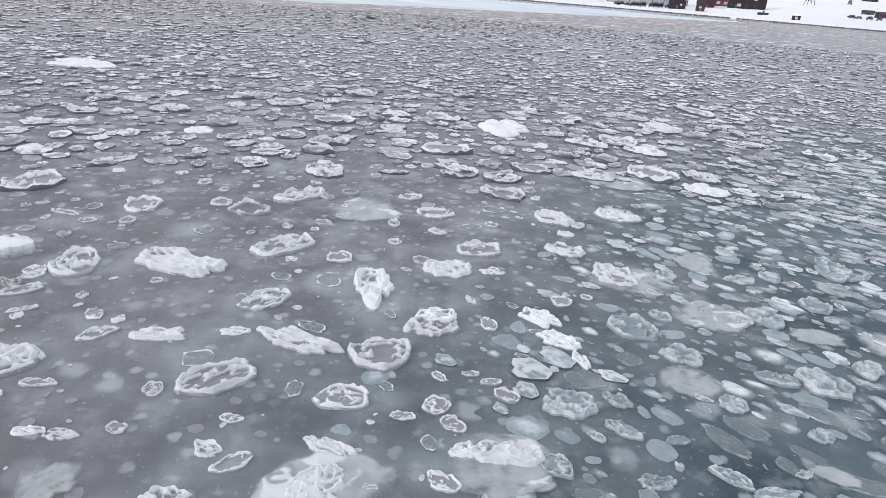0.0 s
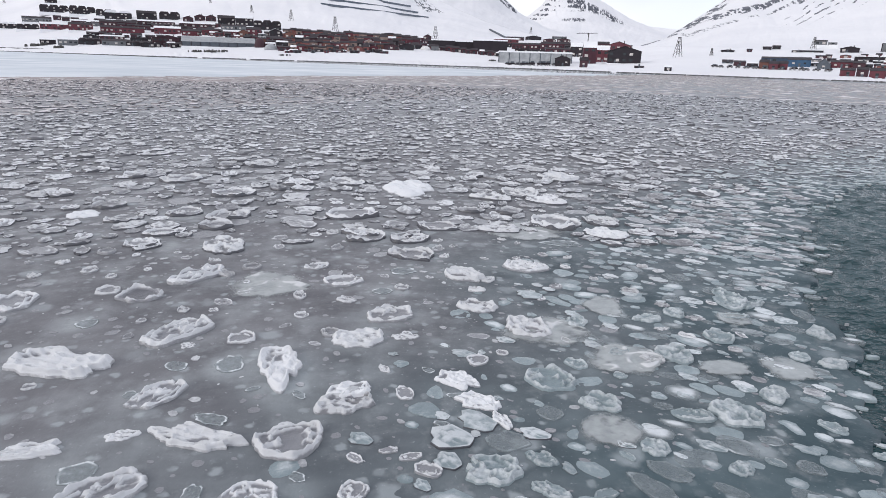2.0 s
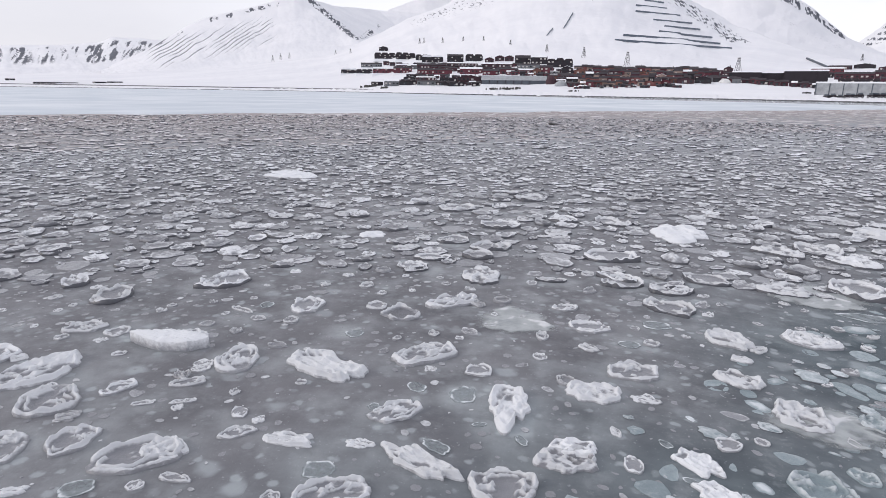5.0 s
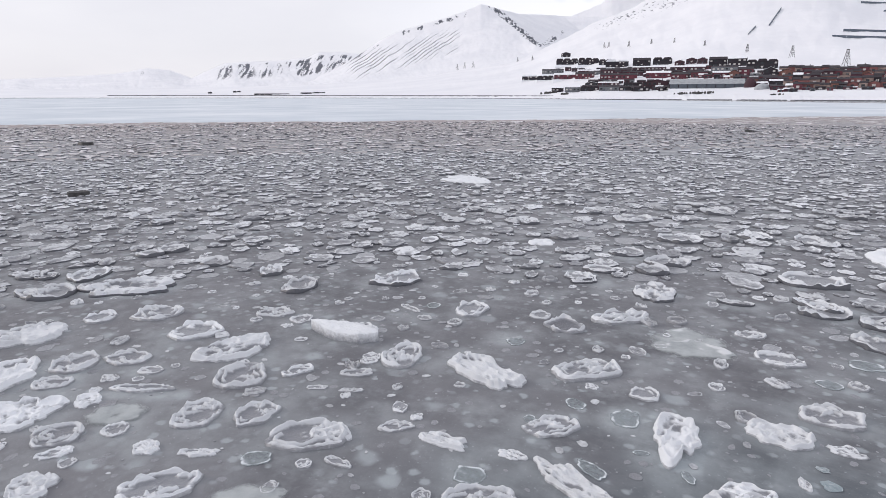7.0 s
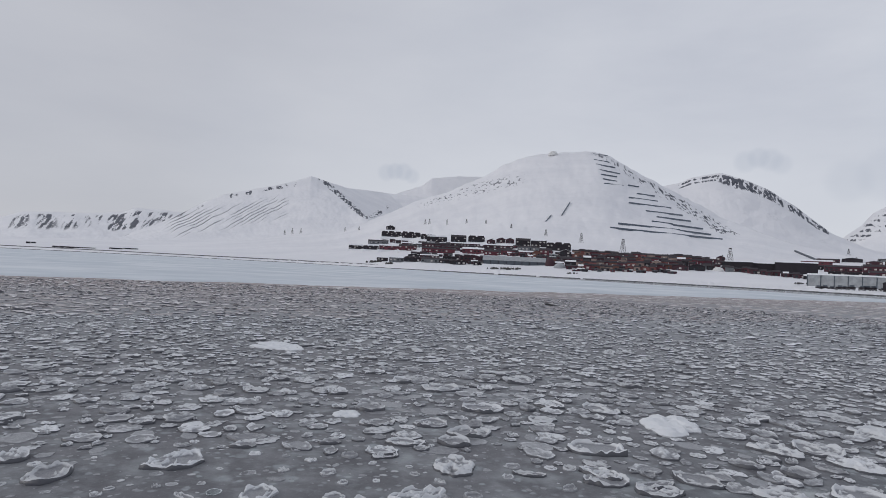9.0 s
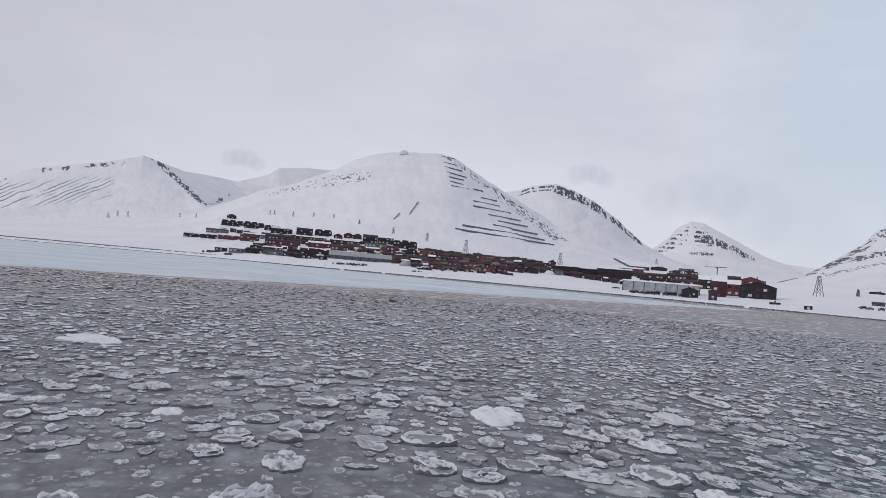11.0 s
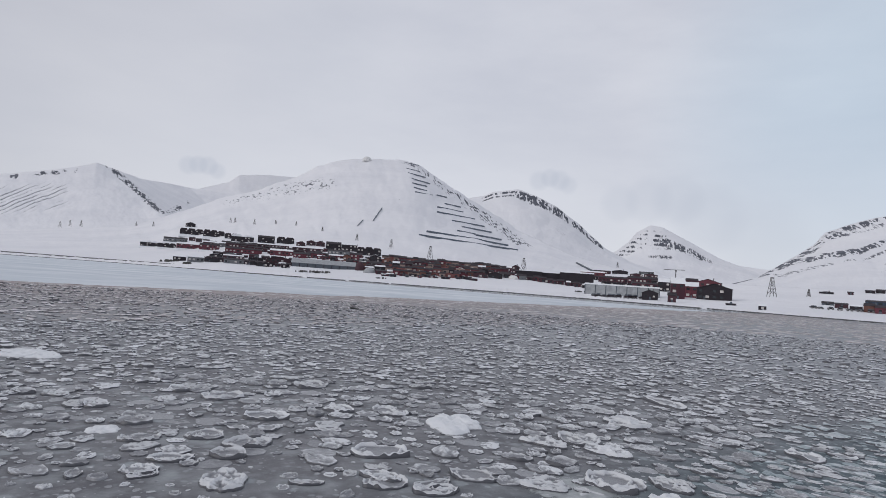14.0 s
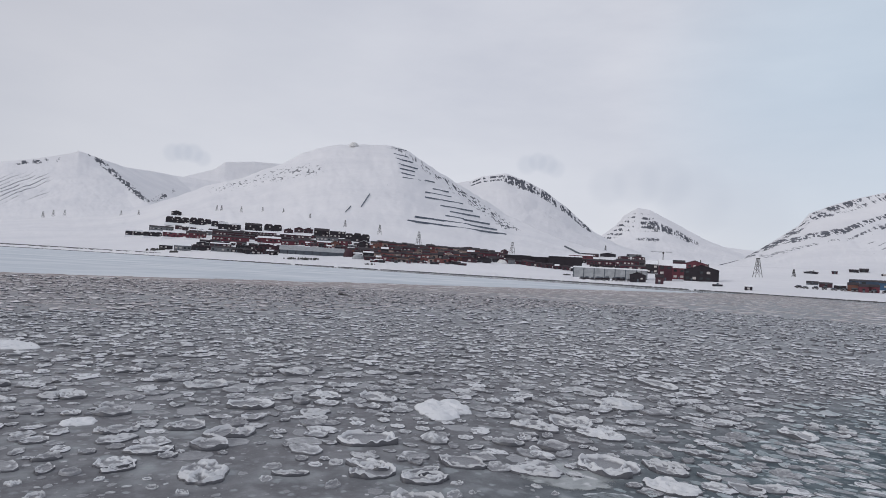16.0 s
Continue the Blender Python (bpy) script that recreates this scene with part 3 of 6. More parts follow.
def sea():
    """One sheet of dark water out to the horizon, with wind ripples on the open lead."""
    xs = np.concatenate([-np.geomspace(4900, 1, 16), np.arange(1.5, 26, 0.1), np.geomspace(27, 4900, 14)])
    ys = np.concatenate([-np.geomspace(4900, 1, 16), np.arange(0.0, 33, 0.1), np.geomspace(34, 4900, 14)])
    X, Y = np.meshgrid(xs, ys)
    rs = np.random.default_rng(17)
    wx, wy = X + 0.5 * fbm(X * 0.9, Y * 0.9, 3), Y + 0.5 * fbm(X * 0.9 + 40, Y * 0.9, 3)
    Z = np.zeros(X.shape)
    for n in range(22):
        long = 0.24 * 2.6 ** (n / 21)
        turn = radians(58 + rs.normal() * 30)
        phase = (wx * math.cos(turn) + wy * math.sin(turn)) * 2 * math.pi / long + rs.random() * 6.28
        Z = Z + long * 0.014 * (1 - 2 * np.abs(np.sin(phase / 2)) ** 1.4) * (0.4 + 1.2 * vnoise(X / long * 0.35 + 31 * n, Y / long * 0.35))
    near = np.clip((25 - X) / 3, 0, 1) * np.clip((32 - Y) / 4, 0, 1) * np.clip(X - 1.5, 0, 1) * np.clip(Y, 0, 1)
    calm = np.clip(-lead(X, Y) / 0.7 + 0.25, 0, 1)
    Z = Z * near * calm - 0.012
    V = np.stack([X, Y, Z], -1).reshape(-1, 3)
    tagged(new("water", mesh_of("water", V, grid_faces(len(ys), len(xs)), None, WATER)), "dark rippled open sea water", "water", kind="structure")


def grease_ice():
    """The grey skin between the floes, ending raggedly at the open water."""
    a = np.concatenate([np.arange(-180, -90, 2.5), np.arange(-90, 62, 0.45), np.arange(62, 178, 2.5), [180.0]])
    r = np.concatenate([np.arange(0.01, 30, 0.13), np.geomspace(30, 420, 70)])
    A, R = np.meshgrid(a, r)
    X, Y = R * np.sin(np.radians(A)), R * np.cos(np.radians(A))
    away = lead(X, Y) + 0.15 + (fbm(X * 1.6, Y * 1.6, 5, 0.6) - 0.5) * 1.3
    Z = np.where(away > 0, 0.0, -0.16) + (fbm(X * 1.3 + 30, Y * 1.3, 4) - 0.5) * 0.018
    Z = np.where(pack_distance(X, Y) < -6, -0.3, Z)
    thick = np.clip((lead(X, Y) - 0.5) / (3.6 + 0.14 * np.minimum(R, 60)) + (fbm(X * 0.5 + 3, Y * 0.5, 3) - 0.5) * 0.7, 0, 1)
    silt = np.clip((48 - pack_distance(X, Y)) / 40 + (fbm(X * 0.12, Y * 0.12, 3) - 0.5) * 0.5, 0, 1)
    # milky ice under water round the floes
    milk = np.zeros(X.shape)
    rs = np.random.default_rng(88)
    for px, py, half, slim, turn in placed:
        amount, wide = rs.random() ** 1.5 * 1.1, rs.uniform(0.15, 0.5)
        if math.hypot(px, py) > 13 or half < 0.12:
            continue
        near = (np.abs(X - px) < half + 1.2) & (np.abs(Y - py) < half + 1.2)
        dx, dy = X[near] - px + rs.normal() * 0.08, Y[near] - py + rs.normal() * 0.08
        u, v = dx * math.cos(turn) + dy * math.sin(turn), -dx * math.sin(turn) + dy * math.cos(turn)
        out = (np.hypot(u / half, v / slim) - 1) * math.sqrt(half * slim)
        milk[near] = np.maximum(milk[near], amount * np.clip(1 - out / wide, 0, 1) ** 1.5)
    # the slush grows paler from 20 m outwards, least where it is silty
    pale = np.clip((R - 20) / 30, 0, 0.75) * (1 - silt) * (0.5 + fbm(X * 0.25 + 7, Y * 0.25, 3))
    V = np.stack([X, Y, Z], -1).reshape(-1, 3)
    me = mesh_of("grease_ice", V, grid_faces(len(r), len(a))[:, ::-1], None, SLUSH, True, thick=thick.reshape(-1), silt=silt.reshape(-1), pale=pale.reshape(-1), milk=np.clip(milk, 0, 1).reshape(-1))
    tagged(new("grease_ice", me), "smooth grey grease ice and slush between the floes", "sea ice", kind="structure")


def fast_ice():
    """Snow-covered ice that is fast to the shore, with a low broken edge."""
    t = np.concatenate([-np.geomspace(1900, 130, 40), np.arange(-128, 200, 1.1)])
    k = np.concatenate([[-1.2, -0.5, 0.0, 0.8, 2.0, 4.0], np.geomspace(7, 1700, 45)])
    T, K = np.meshgrid(t, k)
    wob = (fbm(T * 0.08, T * 0 + 2, 5) - 0.5) * 9
    D = PACK_EDGE + wob * np.clip(1 - K / 60, 0, 1) + K
    X, Y = (T - D) * math.sqrt(0.5), (T + D) * math.sqrt(0.5)
    Z = np.interp(K, (-1.2, -0.5, 0.0, 0.8, 2.0), (-0.3, -0.05, 0.10, 0.16, 0.18)) + (fbm(X * 0.15, Y * 0.15, 4) - 0.5) * 0.12
    V = np.stack([X, Y, Z], -1).reshape(-1, 3)
    tagged(new("fast_ice", mesh_of("fast_ice", V, grid_faces(len(k), len(t)), None, FAST_ICE)), "flat snow-covered fast ice along the far shore", "sea ice", kind="structure")


sea()
fast_ice()

# ---- ice floes ----


def floe_outline(th, kind, rs, o1, o2, lobes=()):
    """Radius by angle: part polygon, part noise, with a mean square of one."""
    sharp = {"crust": 1.8, "pancake": 0.8, "lump": 1.3, "rough": 1.5, "wafer": 1.5, "plate": 0.9, "block": 0.8, "bit": 0.9}[kind]
    wave = 1.0
    for n in range(2, 8):
        wave = wave + sharp * 0.13 / n ** 0.8 * rs.standard_normal() * np.cos(n * th + rs.random() * 6.28)
    poly = np.full(len(th), 9.0)
    sides = rs.integers(5, 9)
    for i in range(sides):
        phi = (i + rs.uniform(-0.3, 0.3)) * 2 * math.pi / sides
        poly = np.minimum(poly, rs.uniform(0.75, 1.08) / np.maximum(np.cos(th - phi), 0.08))
    poly = np.minimum(poly, 1.5)
    mix = 0.4 if kind == "plate" else 0.58
    out = wave * (1 - mix) + poly * mix
    out = out + (0.60 if kind in ("lump", "rough", "crust") else 0.24) * (fbm(np.cos(th) * 2.6 + o1, np.sin(th) * 2.6 + o2, 3, 0.45) - 0.5)
    for at, wide, amount in lobes:
        out = out + amount * np.exp(-(((th - radians(at) + math.pi) % (2 * math.pi) - math.pi) / wide) ** 2)
    out = np.clip(out, 0.3, 2.0)
    return out / np.sqrt((out ** 2).mean())


def floe_shape(kind, length, width, angles, rings, rs, detail=1.0, collar=True, lobes=()):
    """Vertices, quads, tris and snow cover of one floe, lying at the origin."""
    th = np.linspace(0, 2 * math.pi, angles, endpoint=False)
    o1, o2 = rs.random(2) * 200
    size = math.sqrt(length * width)
    outline = floe_outline(th, "pancake" if kind == "ring" else kind, rs, o1, o2, lobes)
    top = np.linspace(0, 1, rings + 1)[1:] ** 0.8
    # the side falls to a wet waterline collar, coloured darker as the floe's shaded foot
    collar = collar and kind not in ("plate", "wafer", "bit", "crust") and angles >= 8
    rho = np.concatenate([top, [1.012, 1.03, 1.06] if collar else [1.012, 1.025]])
    P, T = np.meshgrid(rho, th, indexing="ij")
    O = np.broadcast_to(outline, P.shape)
    X, Y = P * O * np.cos(T) * length / 2 * 0.98, P * O * np.sin(T) * width / 2 * 0.98
    Q = np.clip(P, 0, 1)
    nx, ny, cx, cy = Q * O * np.cos(T), Q * O * np.sin(T), np.cos(T), np.sin(T)
    low = fbm(nx * 1.3 + o1, ny * 1.3 + o2, 3)
    crumb = fbm(nx * 4.6 + o2, ny * 4.6 + o1, 3, 0.5)
    swell = fbm(cx * 2.2 + o1, cy * 2.2 + o2, 3)
    h = 0.125 * size ** 0.75 * detail

    def rope(off, scale, wide):
        """Rounded ridges that wind along the level lines of a noise."""
        n = fbm(nx * scale + o1 + off, ny * scale + o2 - off, 3, 0.42)
        return np.exp(-((n - 0.5) / wide) ** 2)

    # the rim: a rounded roll of varying width, with a second roll inside it here and there
    wide = 0.045 + 0.075 * vnoise(cx * 1.9 + o2, cy * 1.9 + o1)
    rim = np.exp(-((Q - (0.955 if collar else 0.91) - 0.09 * (vnoise(cx * 3.1 + o1, cy * 3.1 + o2) - 0.5)) / wide) ** 2) * np.clip(swell * 2.6 - 0.45, 0.18, 1.15)
    loop = np.exp(-((Q - 0.66 - 0.36 * (vnoise(cx * 1.5 + o2 + 9, cy * 1.5 + o1) - 0.5)) / 0.055) ** 2) * np.clip(vnoise(cx * 1.6 + o1, cy * 1.6 + o2 + 30) * 5 - 2.3, 0, 0.9)
    inside = np.clip((1.0 - Q) * 9, 0, 1)
    if kind == "pancake":
        drift = np.clip((low - 0.47) * 7, 0, 1)
        roll = np.maximum(np.maximum(rim, loop * inside), np.maximum(rope(11, 1.25, 0.035), 0.8 * rope(47, 2.1, 0.04)) * drift * inside)
        Z = h * ((0.19 if collar else 0.14) + 0.62 * roll * (0.45 + 1.1 * crumb) + 0.10 * drift * inside * crumb)
        cover = np.clip(roll * (0.55 + 0.9 * crumb) + 0.22 * drift * crumb + 0.02, 0, 1)
    elif kind in ("lump", "rough"):
        rough = kind == "rough"
        edge = np.clip((1 - Q) / 0.16, 0, 1) ** 0.5
        roll = np.maximum(np.maximum(rope(11, 0.95, 0.045), 0.8 * rope(47, 1.7, 0.045)), rim * 0.9)
        # hollows show bare wet ice; its grey also deepens their shade by colour
        pit = np.clip((0.50 - low) * 6, 0, 1) * (1 - roll) * np.clip((0.9 - Q) * 6, 0, 1)
        Z = h * (0.20 + 0.22 * rim + edge * (0.34 * low + 0.46 * roll * (0.4 + 1.1 * crumb) + 0.32 * (crumb - 0.42)) - (0.35 if rough else 0.16) * pit)
        cover = np.clip((0.34 if rough else 0.55) + 0.45 * roll + (crumb - 0.5) * (1.9 if rough else 1.1) - (0.75 if rough else 0.42) * pit + (low - 0.5) * 0.8, 0.03, 1)
    elif kind == "crust":
        edge = np.clip((1 - Q) / 0.3, 0, 1) ** 0.7
        Z = 0.9 * h * (0.16 + edge * (0.6 * low + 0.62 * (crumb - 0.4) + 0.2 * rope(11, 1.3, 0.05)) + 0.12 * rim)
        cover = np.clip(0.80 + (crumb - 0.5) * 1.3, 0, 1)
    elif kind == "ring":
        Z = h * (0.12 + 0.7 * rim * (0.5 + crumb))
        cover = np.clip(rim * (0.6 + 0.9 * crumb), 0, 1) - 0.4 * np.clip((0.8 - Q) * 8, 0, 1)
    elif kind == "block":
        Z = h * 1.9 * (0.75 + 0.35 * low + 0.25 * (crumb - 0.5)) * (1 - 0.15 * Q ** 6)
        cover = 1.0 + 0 * Q
    elif kind == "wafer":
        Z = h * (0.07 + 0.16 * rim * (0.4 + crumb) + 0.04 * low)
        cover = 0.14 + 0.42 * rim * (0.3 + crumb) + 0.35 * (low - 0.4) + 0.2 * (crumb - 0.5)
    elif kind == "bit":
        Z = h * 0.55 * np.clip(1 - Q ** 2, 0, 1) * (0.5 + low)
        cover = np.clip((1 - Q ** 1.5) * (0.35 + 0.9 * low) + 0.05, 0, 1)
    else:
        Z = 0.010 + 0.010 * low * (1 - Q ** 4)
        crust = np.maximum(rope(11, 1.4, 0.05), 0.8 * rope(47, 2.2, 0.05)) * np.clip((low - 0.42) * 6, 0, 1) * np.clip((0.92 - Q) * 6, 0, 1) * (size > 0.8)
        Z = Z + 0.02 * crust
        cover = np.clip((1 - Q) * 2.4, 0, 1) * (0.22 + 0.5 * low + 0.65 * crumb) + 1.2 * crust
    Z = np.maximum(Z, 0.008)
    if collar:
        Z = np.where(P > 1.025, 0.012, Z)
        Z = np.where(P > 1.05, -0.06, Z)
    else:
        Z = np.where(P > 1.02, -0.05, Z)
    if kind == "plate":
        Z = np.where(P > 1.0, -0.02, Z)
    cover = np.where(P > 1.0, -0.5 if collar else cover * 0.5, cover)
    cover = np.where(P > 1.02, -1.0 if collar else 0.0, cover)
    V = np.concatenate([[[0, 0, Z[0].mean()]], np.stack([X, Y, Z], -1).reshape(-1, 3)])
    C = np.concatenate([[cover[0].mean()], np.broadcast_to(cover, P.shape).reshape(-1)])
    i, j = np.meshgrid(np.arange(len(rho) - 1), np.arange(angles), indexing="ij")
    k = (j + 1) % angles
    quads = np.stack([1 + i * angles + j, 1 + (i + 1) * angles + j, 1 + (i + 1) * angles + k, 1 + i * angles + k], -1).reshape(-1, 4)
    j = np.arange(angles)
    tris = np.stack([np.zeros_like(j), 1 + j, 1 + (j + 1) % angles], -1)
    return V, quads, tris, C


FLOE_WORDS = {
    "pancake": "grey pancake ice floe with a raised snowy rim",
    "lump": "lumpy white ice floe crusted with snow",
    "rough": "rough white ice floe with dark hollows",
    "wafer": "thin glassy grey disc of new ice",
    "plate": "pale sunken ice plate awash in the slush",
    "ring": "thin white ice ring round a dark hollow",
    "crust": "bright white ice floe thickly covered with snow",
    "block": "thick white ice block with an upright side"}
placed = []
floe_random = np.random.default_rng(21)


def floe(kind, x, y, length, width, angle, lobes=()):
    """One floe afloat in the slush."""
    far = math.hypot(x, y)
    if kind == "lump" and far > 8.5 and floe_random.random() < 0.85:
        kind = "rough" if floe_random.random() < 0.6 else "pancake"
    fine = int(min(120, max(26, 850 * length / max(far, 3.0))))
    if far > 9 and kind != "plate":
        length, width = length * 0.9, width * 0.9
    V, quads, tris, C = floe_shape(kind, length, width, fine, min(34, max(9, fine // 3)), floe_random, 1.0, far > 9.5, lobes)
    bright = kind == "crust"
    tone = 0.72 if bright else floe_random.random() * 0.6 + (0.3 if kind in ("lump", "block") and far < 9 else 0.15)
    body = ICE
    if float(lead(x, y)) < 2.4 and kind not in ("plate", "crust"):
        # thin glassy pieces along the open water
        C, body, tone = np.minimum(C, 1) * 0.45, EDGE_ICE, floe_random.uniform(0.3, 0.9)
    me = mesh_of("ice_floe", V, quads, tris, {"plate": PLATE, "wafer": WAFER}.get(kind, body), True, cover=C, tone=np.full(len(C), tone))
    ob = new("ice_floe", me)
    ob.matrix_basis = pose(x, y, 0.0, 0, 0, angle)
    tagged(ob, FLOE_WORDS[kind], "ice floe", group="ice floes in the slush")
    if kind != "plate":
        placed.append((x, y, length * 0.5, width * 0.5, radians(angle)))
    return ob


floe("lump", -2.78, 6.29, 1.08, 0.46, -18)
floe("pancake", -3.85, 6.13, 0.49, 0.67, 10)
floe("pancake", -4.13, 5.90, 0.25, 0.21, 10)
floe("lump", -5.81, 8.53, 0.92, 0.76, 67)
floe("lump", -4.85, 6.52, 0.44, 0.34, 11)
floe("pancake", -4.01, 8.00, 0.44, 0.65, 13)
floe("wafer", -4.58, 7.83, 0.22, 0.30, 13)
floe("lump", -4.77, 7.53, 0.43, 0.12, -18)
floe("lump", -4.38, 7.33, 0.22, 0.18, 12)
floe("pancake", -1.86, 6.97, 0.83, 0.49, 49)
floe("pancake", -3.07, 8.32, 0.30, 0.33, 13)
floe("ring", -2.62, 8.15, 0.52, 0.52, 13)
floe("lump", -2.10, 8.85, 0.94, 0.50, 50)
floe("rough", -2.03, 10.22, 0.69, 0.97, 15)
floe("plate", -1.07, 8.38, 1.22, 1.18, 12)
floe("wafer", -2.94, 7.29, 0.25, 0.24, 11)
floe("pancake", -1.16, 6.76, 0.32, 0.29, 10)
floe("wafer", -1.17, 6.18, 0.30, 0.34, 9)
floe("lump", -0.67, 6.06, 0.46, 0.72, 9, ((-100, 0.4, 0.5), (-50, 0.35, -0.3), (120, 0.5, 0.2)))
floe("pancake", -1.69, 5.62, 0.56, 0.32, 46)
floe("lump", 0.11, 6.64, 0.58, 0.40, 10)
floe("pancake", -0.09, 8.48, 0.55, 0.37, 12)
floe("pancake", 0.47, 7.27, 0.59, 0.45, 10)
floe("lump", 1.59, 7.45, 0.52, 0.35, -27)
floe("plate", 2.22, 6.69, 1.14, 0.93, 9)
floe("lump", 2.03, 6.77, 0.52, 0.53, 10)
floe("lump", 2.67, 6.91, 0.28, 0.28, 10)
floe("plate", 3.20, 7.35, 0.66, 0.78, -35)
floe("pancake", 2.60, 8.94, 0.77, 0.56, -22)
floe("lump", 1.58, 8.63, 0.58, 0.48, -41)
floe("wafer", 0.74, 8.86, 0.39, 0.31, 12)
floe("wafer", 0.42, 8.08, 0.25, 0.25, 11)
floe("lump", 0.96, 9.61, 0.79, 0.62, -34)
floe("pancake", 0.01, 12.21, 1.13, 0.83, 17)
floe("crust", 1.36, 14.82, 1.39, 1.77, 20, ((-120, 0.5, 0.4), (60, 0.4, 0.15)))
floe("pancake", 1.58, 11.27, 0.83, 0.62, -24)
floe("pancake", 1.02, 10.47, 0.76, 0.48, 14)
floe("pancake", 0.25, 10.63, 0.77, 0.66, 15)
floe("pancake", -2.29, 12.18, 0.89, 0.63, 18)
floe("crust", -4.96, 12.37, 0.61, 0.64, 20)
floe("pancake", -4.12, 12.01, 0.73, 0.55, 19)
floe("pancake", -3.33, 10.41, 0.60, 0.46, 16)
floe("lump", -2.62, 14.20, 0.95, 0.87, 21)
floe("lump", -4.16, 15.88, 1.06, 0.98, 24)
floe("pancake", -0.50, 9.13, 0.42, 0.29, 13)
floe("pancake", 4.07, 9.03, 0.29, 0.25, 12)
floe("lump", -1.23, 4.93, 0.71, 0.27, -16, ((0, 0.3, 0.3), (60, 0.4, -0.2)))
floe("pancake", -0.46, 4.82, 0.59, 0.45, 7)
floe("pancake", -1.71, 4.30, 0.65, 0.37, 37)
floe("rough", 0.01, 5.32, 0.51, 0.36, 8, ((60, 0.3, 0.25), (200, 0.3, 0.3), (300, 0.3, -0.3)))
floe("lump", 1.03, 5.66, 0.42, 0.28, -34)
floe("lump", 1.18, 5.23, 0.41, 0.23, -24)
floe("pancake", 1.93, 5.58, 0.54, 0.42, -31)
floe("plate", 2.86, 5.93, 1.07, 0.74, 8)
floe("lump", 2.86, 6.09, 0.25, 0.16, 9)
floe("lump", 3.45, 5.99, 0.39, 0.40, 8)
floe("pancake", -2.91, 4.83, 0.30, 0.20, 49)
floe("lump", -2.42, 4.86, 0.49, 0.18, 8)
floe("lump", -1.79, 5.01, 0.24, 0.14, 8)
floe("lump", -3.34, 4.39, 0.38, 0.34, 7)
floe("pancake", -2.98, 4.10, 0.27, 0.10, 7)
floe("pancake", -0.68, 4.17, 0.45, 0.30, 6)
floe("wafer", -1.08, 4.25, 0.14, 0.22, 7)
floe("pancake", -1.43, 3.85, 0.17, 0.10, 6)
floe("lump", -2.71, 3.58, 0.21, 0.09, 6)
floe("rough", -2.49, 3.57, 0.22, 0.11, 6)
floe("pancake", -1.28, 3.42, 0.27, 0.15, 39)
floe("lump", -1.59, 3.06, 0.36, 0.19, 5)
floe("plate", -0.65, 3.31, 1.03, 0.67, 5)
floe("lump", -0.70, 3.28, 0.43, 0.27, 44)
floe("lump", -0.68, 3.61, 0.37, 0.15, -22)
floe("plate", 0.52, 3.57, 0.95, 0.75, 5)
floe("lump", 0.28, 3.68, 0.25, 0.16, 6)
floe("lump", 0.54, 3.67, 0.48, 0.27, 6)
floe("pancake", 0.31, 4.62, 0.16, 0.08, 7)
floe("pancake", 0.48, 4.52, 0.19, 0.09, 7)
floe("lump", 1.08, 4.28, 0.45, 0.32, 6)
floe("wafer", 1.28, 4.64, 0.34, 0.28, 7)
floe("lump", 1.46, 4.03, 0.26, 0.16, -30)
floe("wafer", 1.75, 5.01, 0.24, 0.22, 7)
floe("plate", 2.19, 4.71, 0.63, 0.64, -33)
floe("lump", 2.45, 4.44, 0.23, 0.23, -55)
floe("pancake", 3.02, 4.86, 0.37, 0.22, -21)
floe("lump", 1.54, 3.50, 0.28, 0.12, 5)
floe("lump", 2.34, 3.47, 0.36, 0.09, 5)
floe("lump", 1.87, 4.43, 0.07, 0.03, 6)
floe("plate", -2.31, 3.15, 0.42, 0.44, 5)
floe("lump", -0.36, 3.29, 0.11, 0.05, 5)
floe("pancake", -0.21, 4.01, 0.19, 0.10, 6)
floe("pancake", 0.04, 4.16, 0.24, 0.20, 6)
floe("wafer", 0.00, 3.74, 0.12, 0.17, 6)
floe("wafer", 1.05, 3.35, 0.21, 0.12, 5)
floe("lump", 1.75, 3.67, 0.06, 0.09, 6)
floe("pancake", -6.59, 5.23, 0.69, 0.57, 34)
floe("lump", -5.67, 5.14, 0.94, 0.60, 65)
floe("pancake", -4.99, 4.70, 0.61, 0.61, 34)
floe("pancake", -4.66, 3.93, 0.53, 0.45, 82)
floe("pancake", -4.19, 4.26, 0.49, 0.36, 79)
floe("pancake", -3.48, 4.24, 0.79, 0.44, 34)
floe("pancake", -5.40, 2.96, 0.49, 0.37, 34)
floe("pancake", -3.90, 3.06, 0.68, 0.35, 57)
floe("lump", -4.76, 2.48, 0.38, 0.36, 73)
floe("block", -4.87, 6.23, 0.92, 0.34, 2)
floe("pancake", -4.58, 5.14, 0.39, 0.20, 69)
floe("lump", -8.26, 3.98, 0.85, 0.82, 34)
floe("lump", -6.95, 7.41, 0.65, 0.82, 34)
floe("pancake", -7.63, 5.34, 0.71, 0.65, 34)
floe("lump", -9.13, 5.76, 1.52, 0.87, 34)
floe("pancake", -9.97, 4.91, 0.94, 0.78, 34)
floe("pancake", -8.16, 4.82, 0.49, 0.43, 80)
floe("pancake", -6.88, 3.85, 0.53, 0.52, 78)
floe("pancake", -6.49, 4.26, 0.52, 0.40, 34)
floe("pancake", -6.26, 6.29, 0.53, 0.36, 34)
floe("pancake", -5.77, 6.34, 0.28, 0.33, 34)
floe("plate", -3.22, 3.36, 0.72, 0.38, 34)
floe("wafer", -3.60, 3.76, 0.27, 0.23, 34)
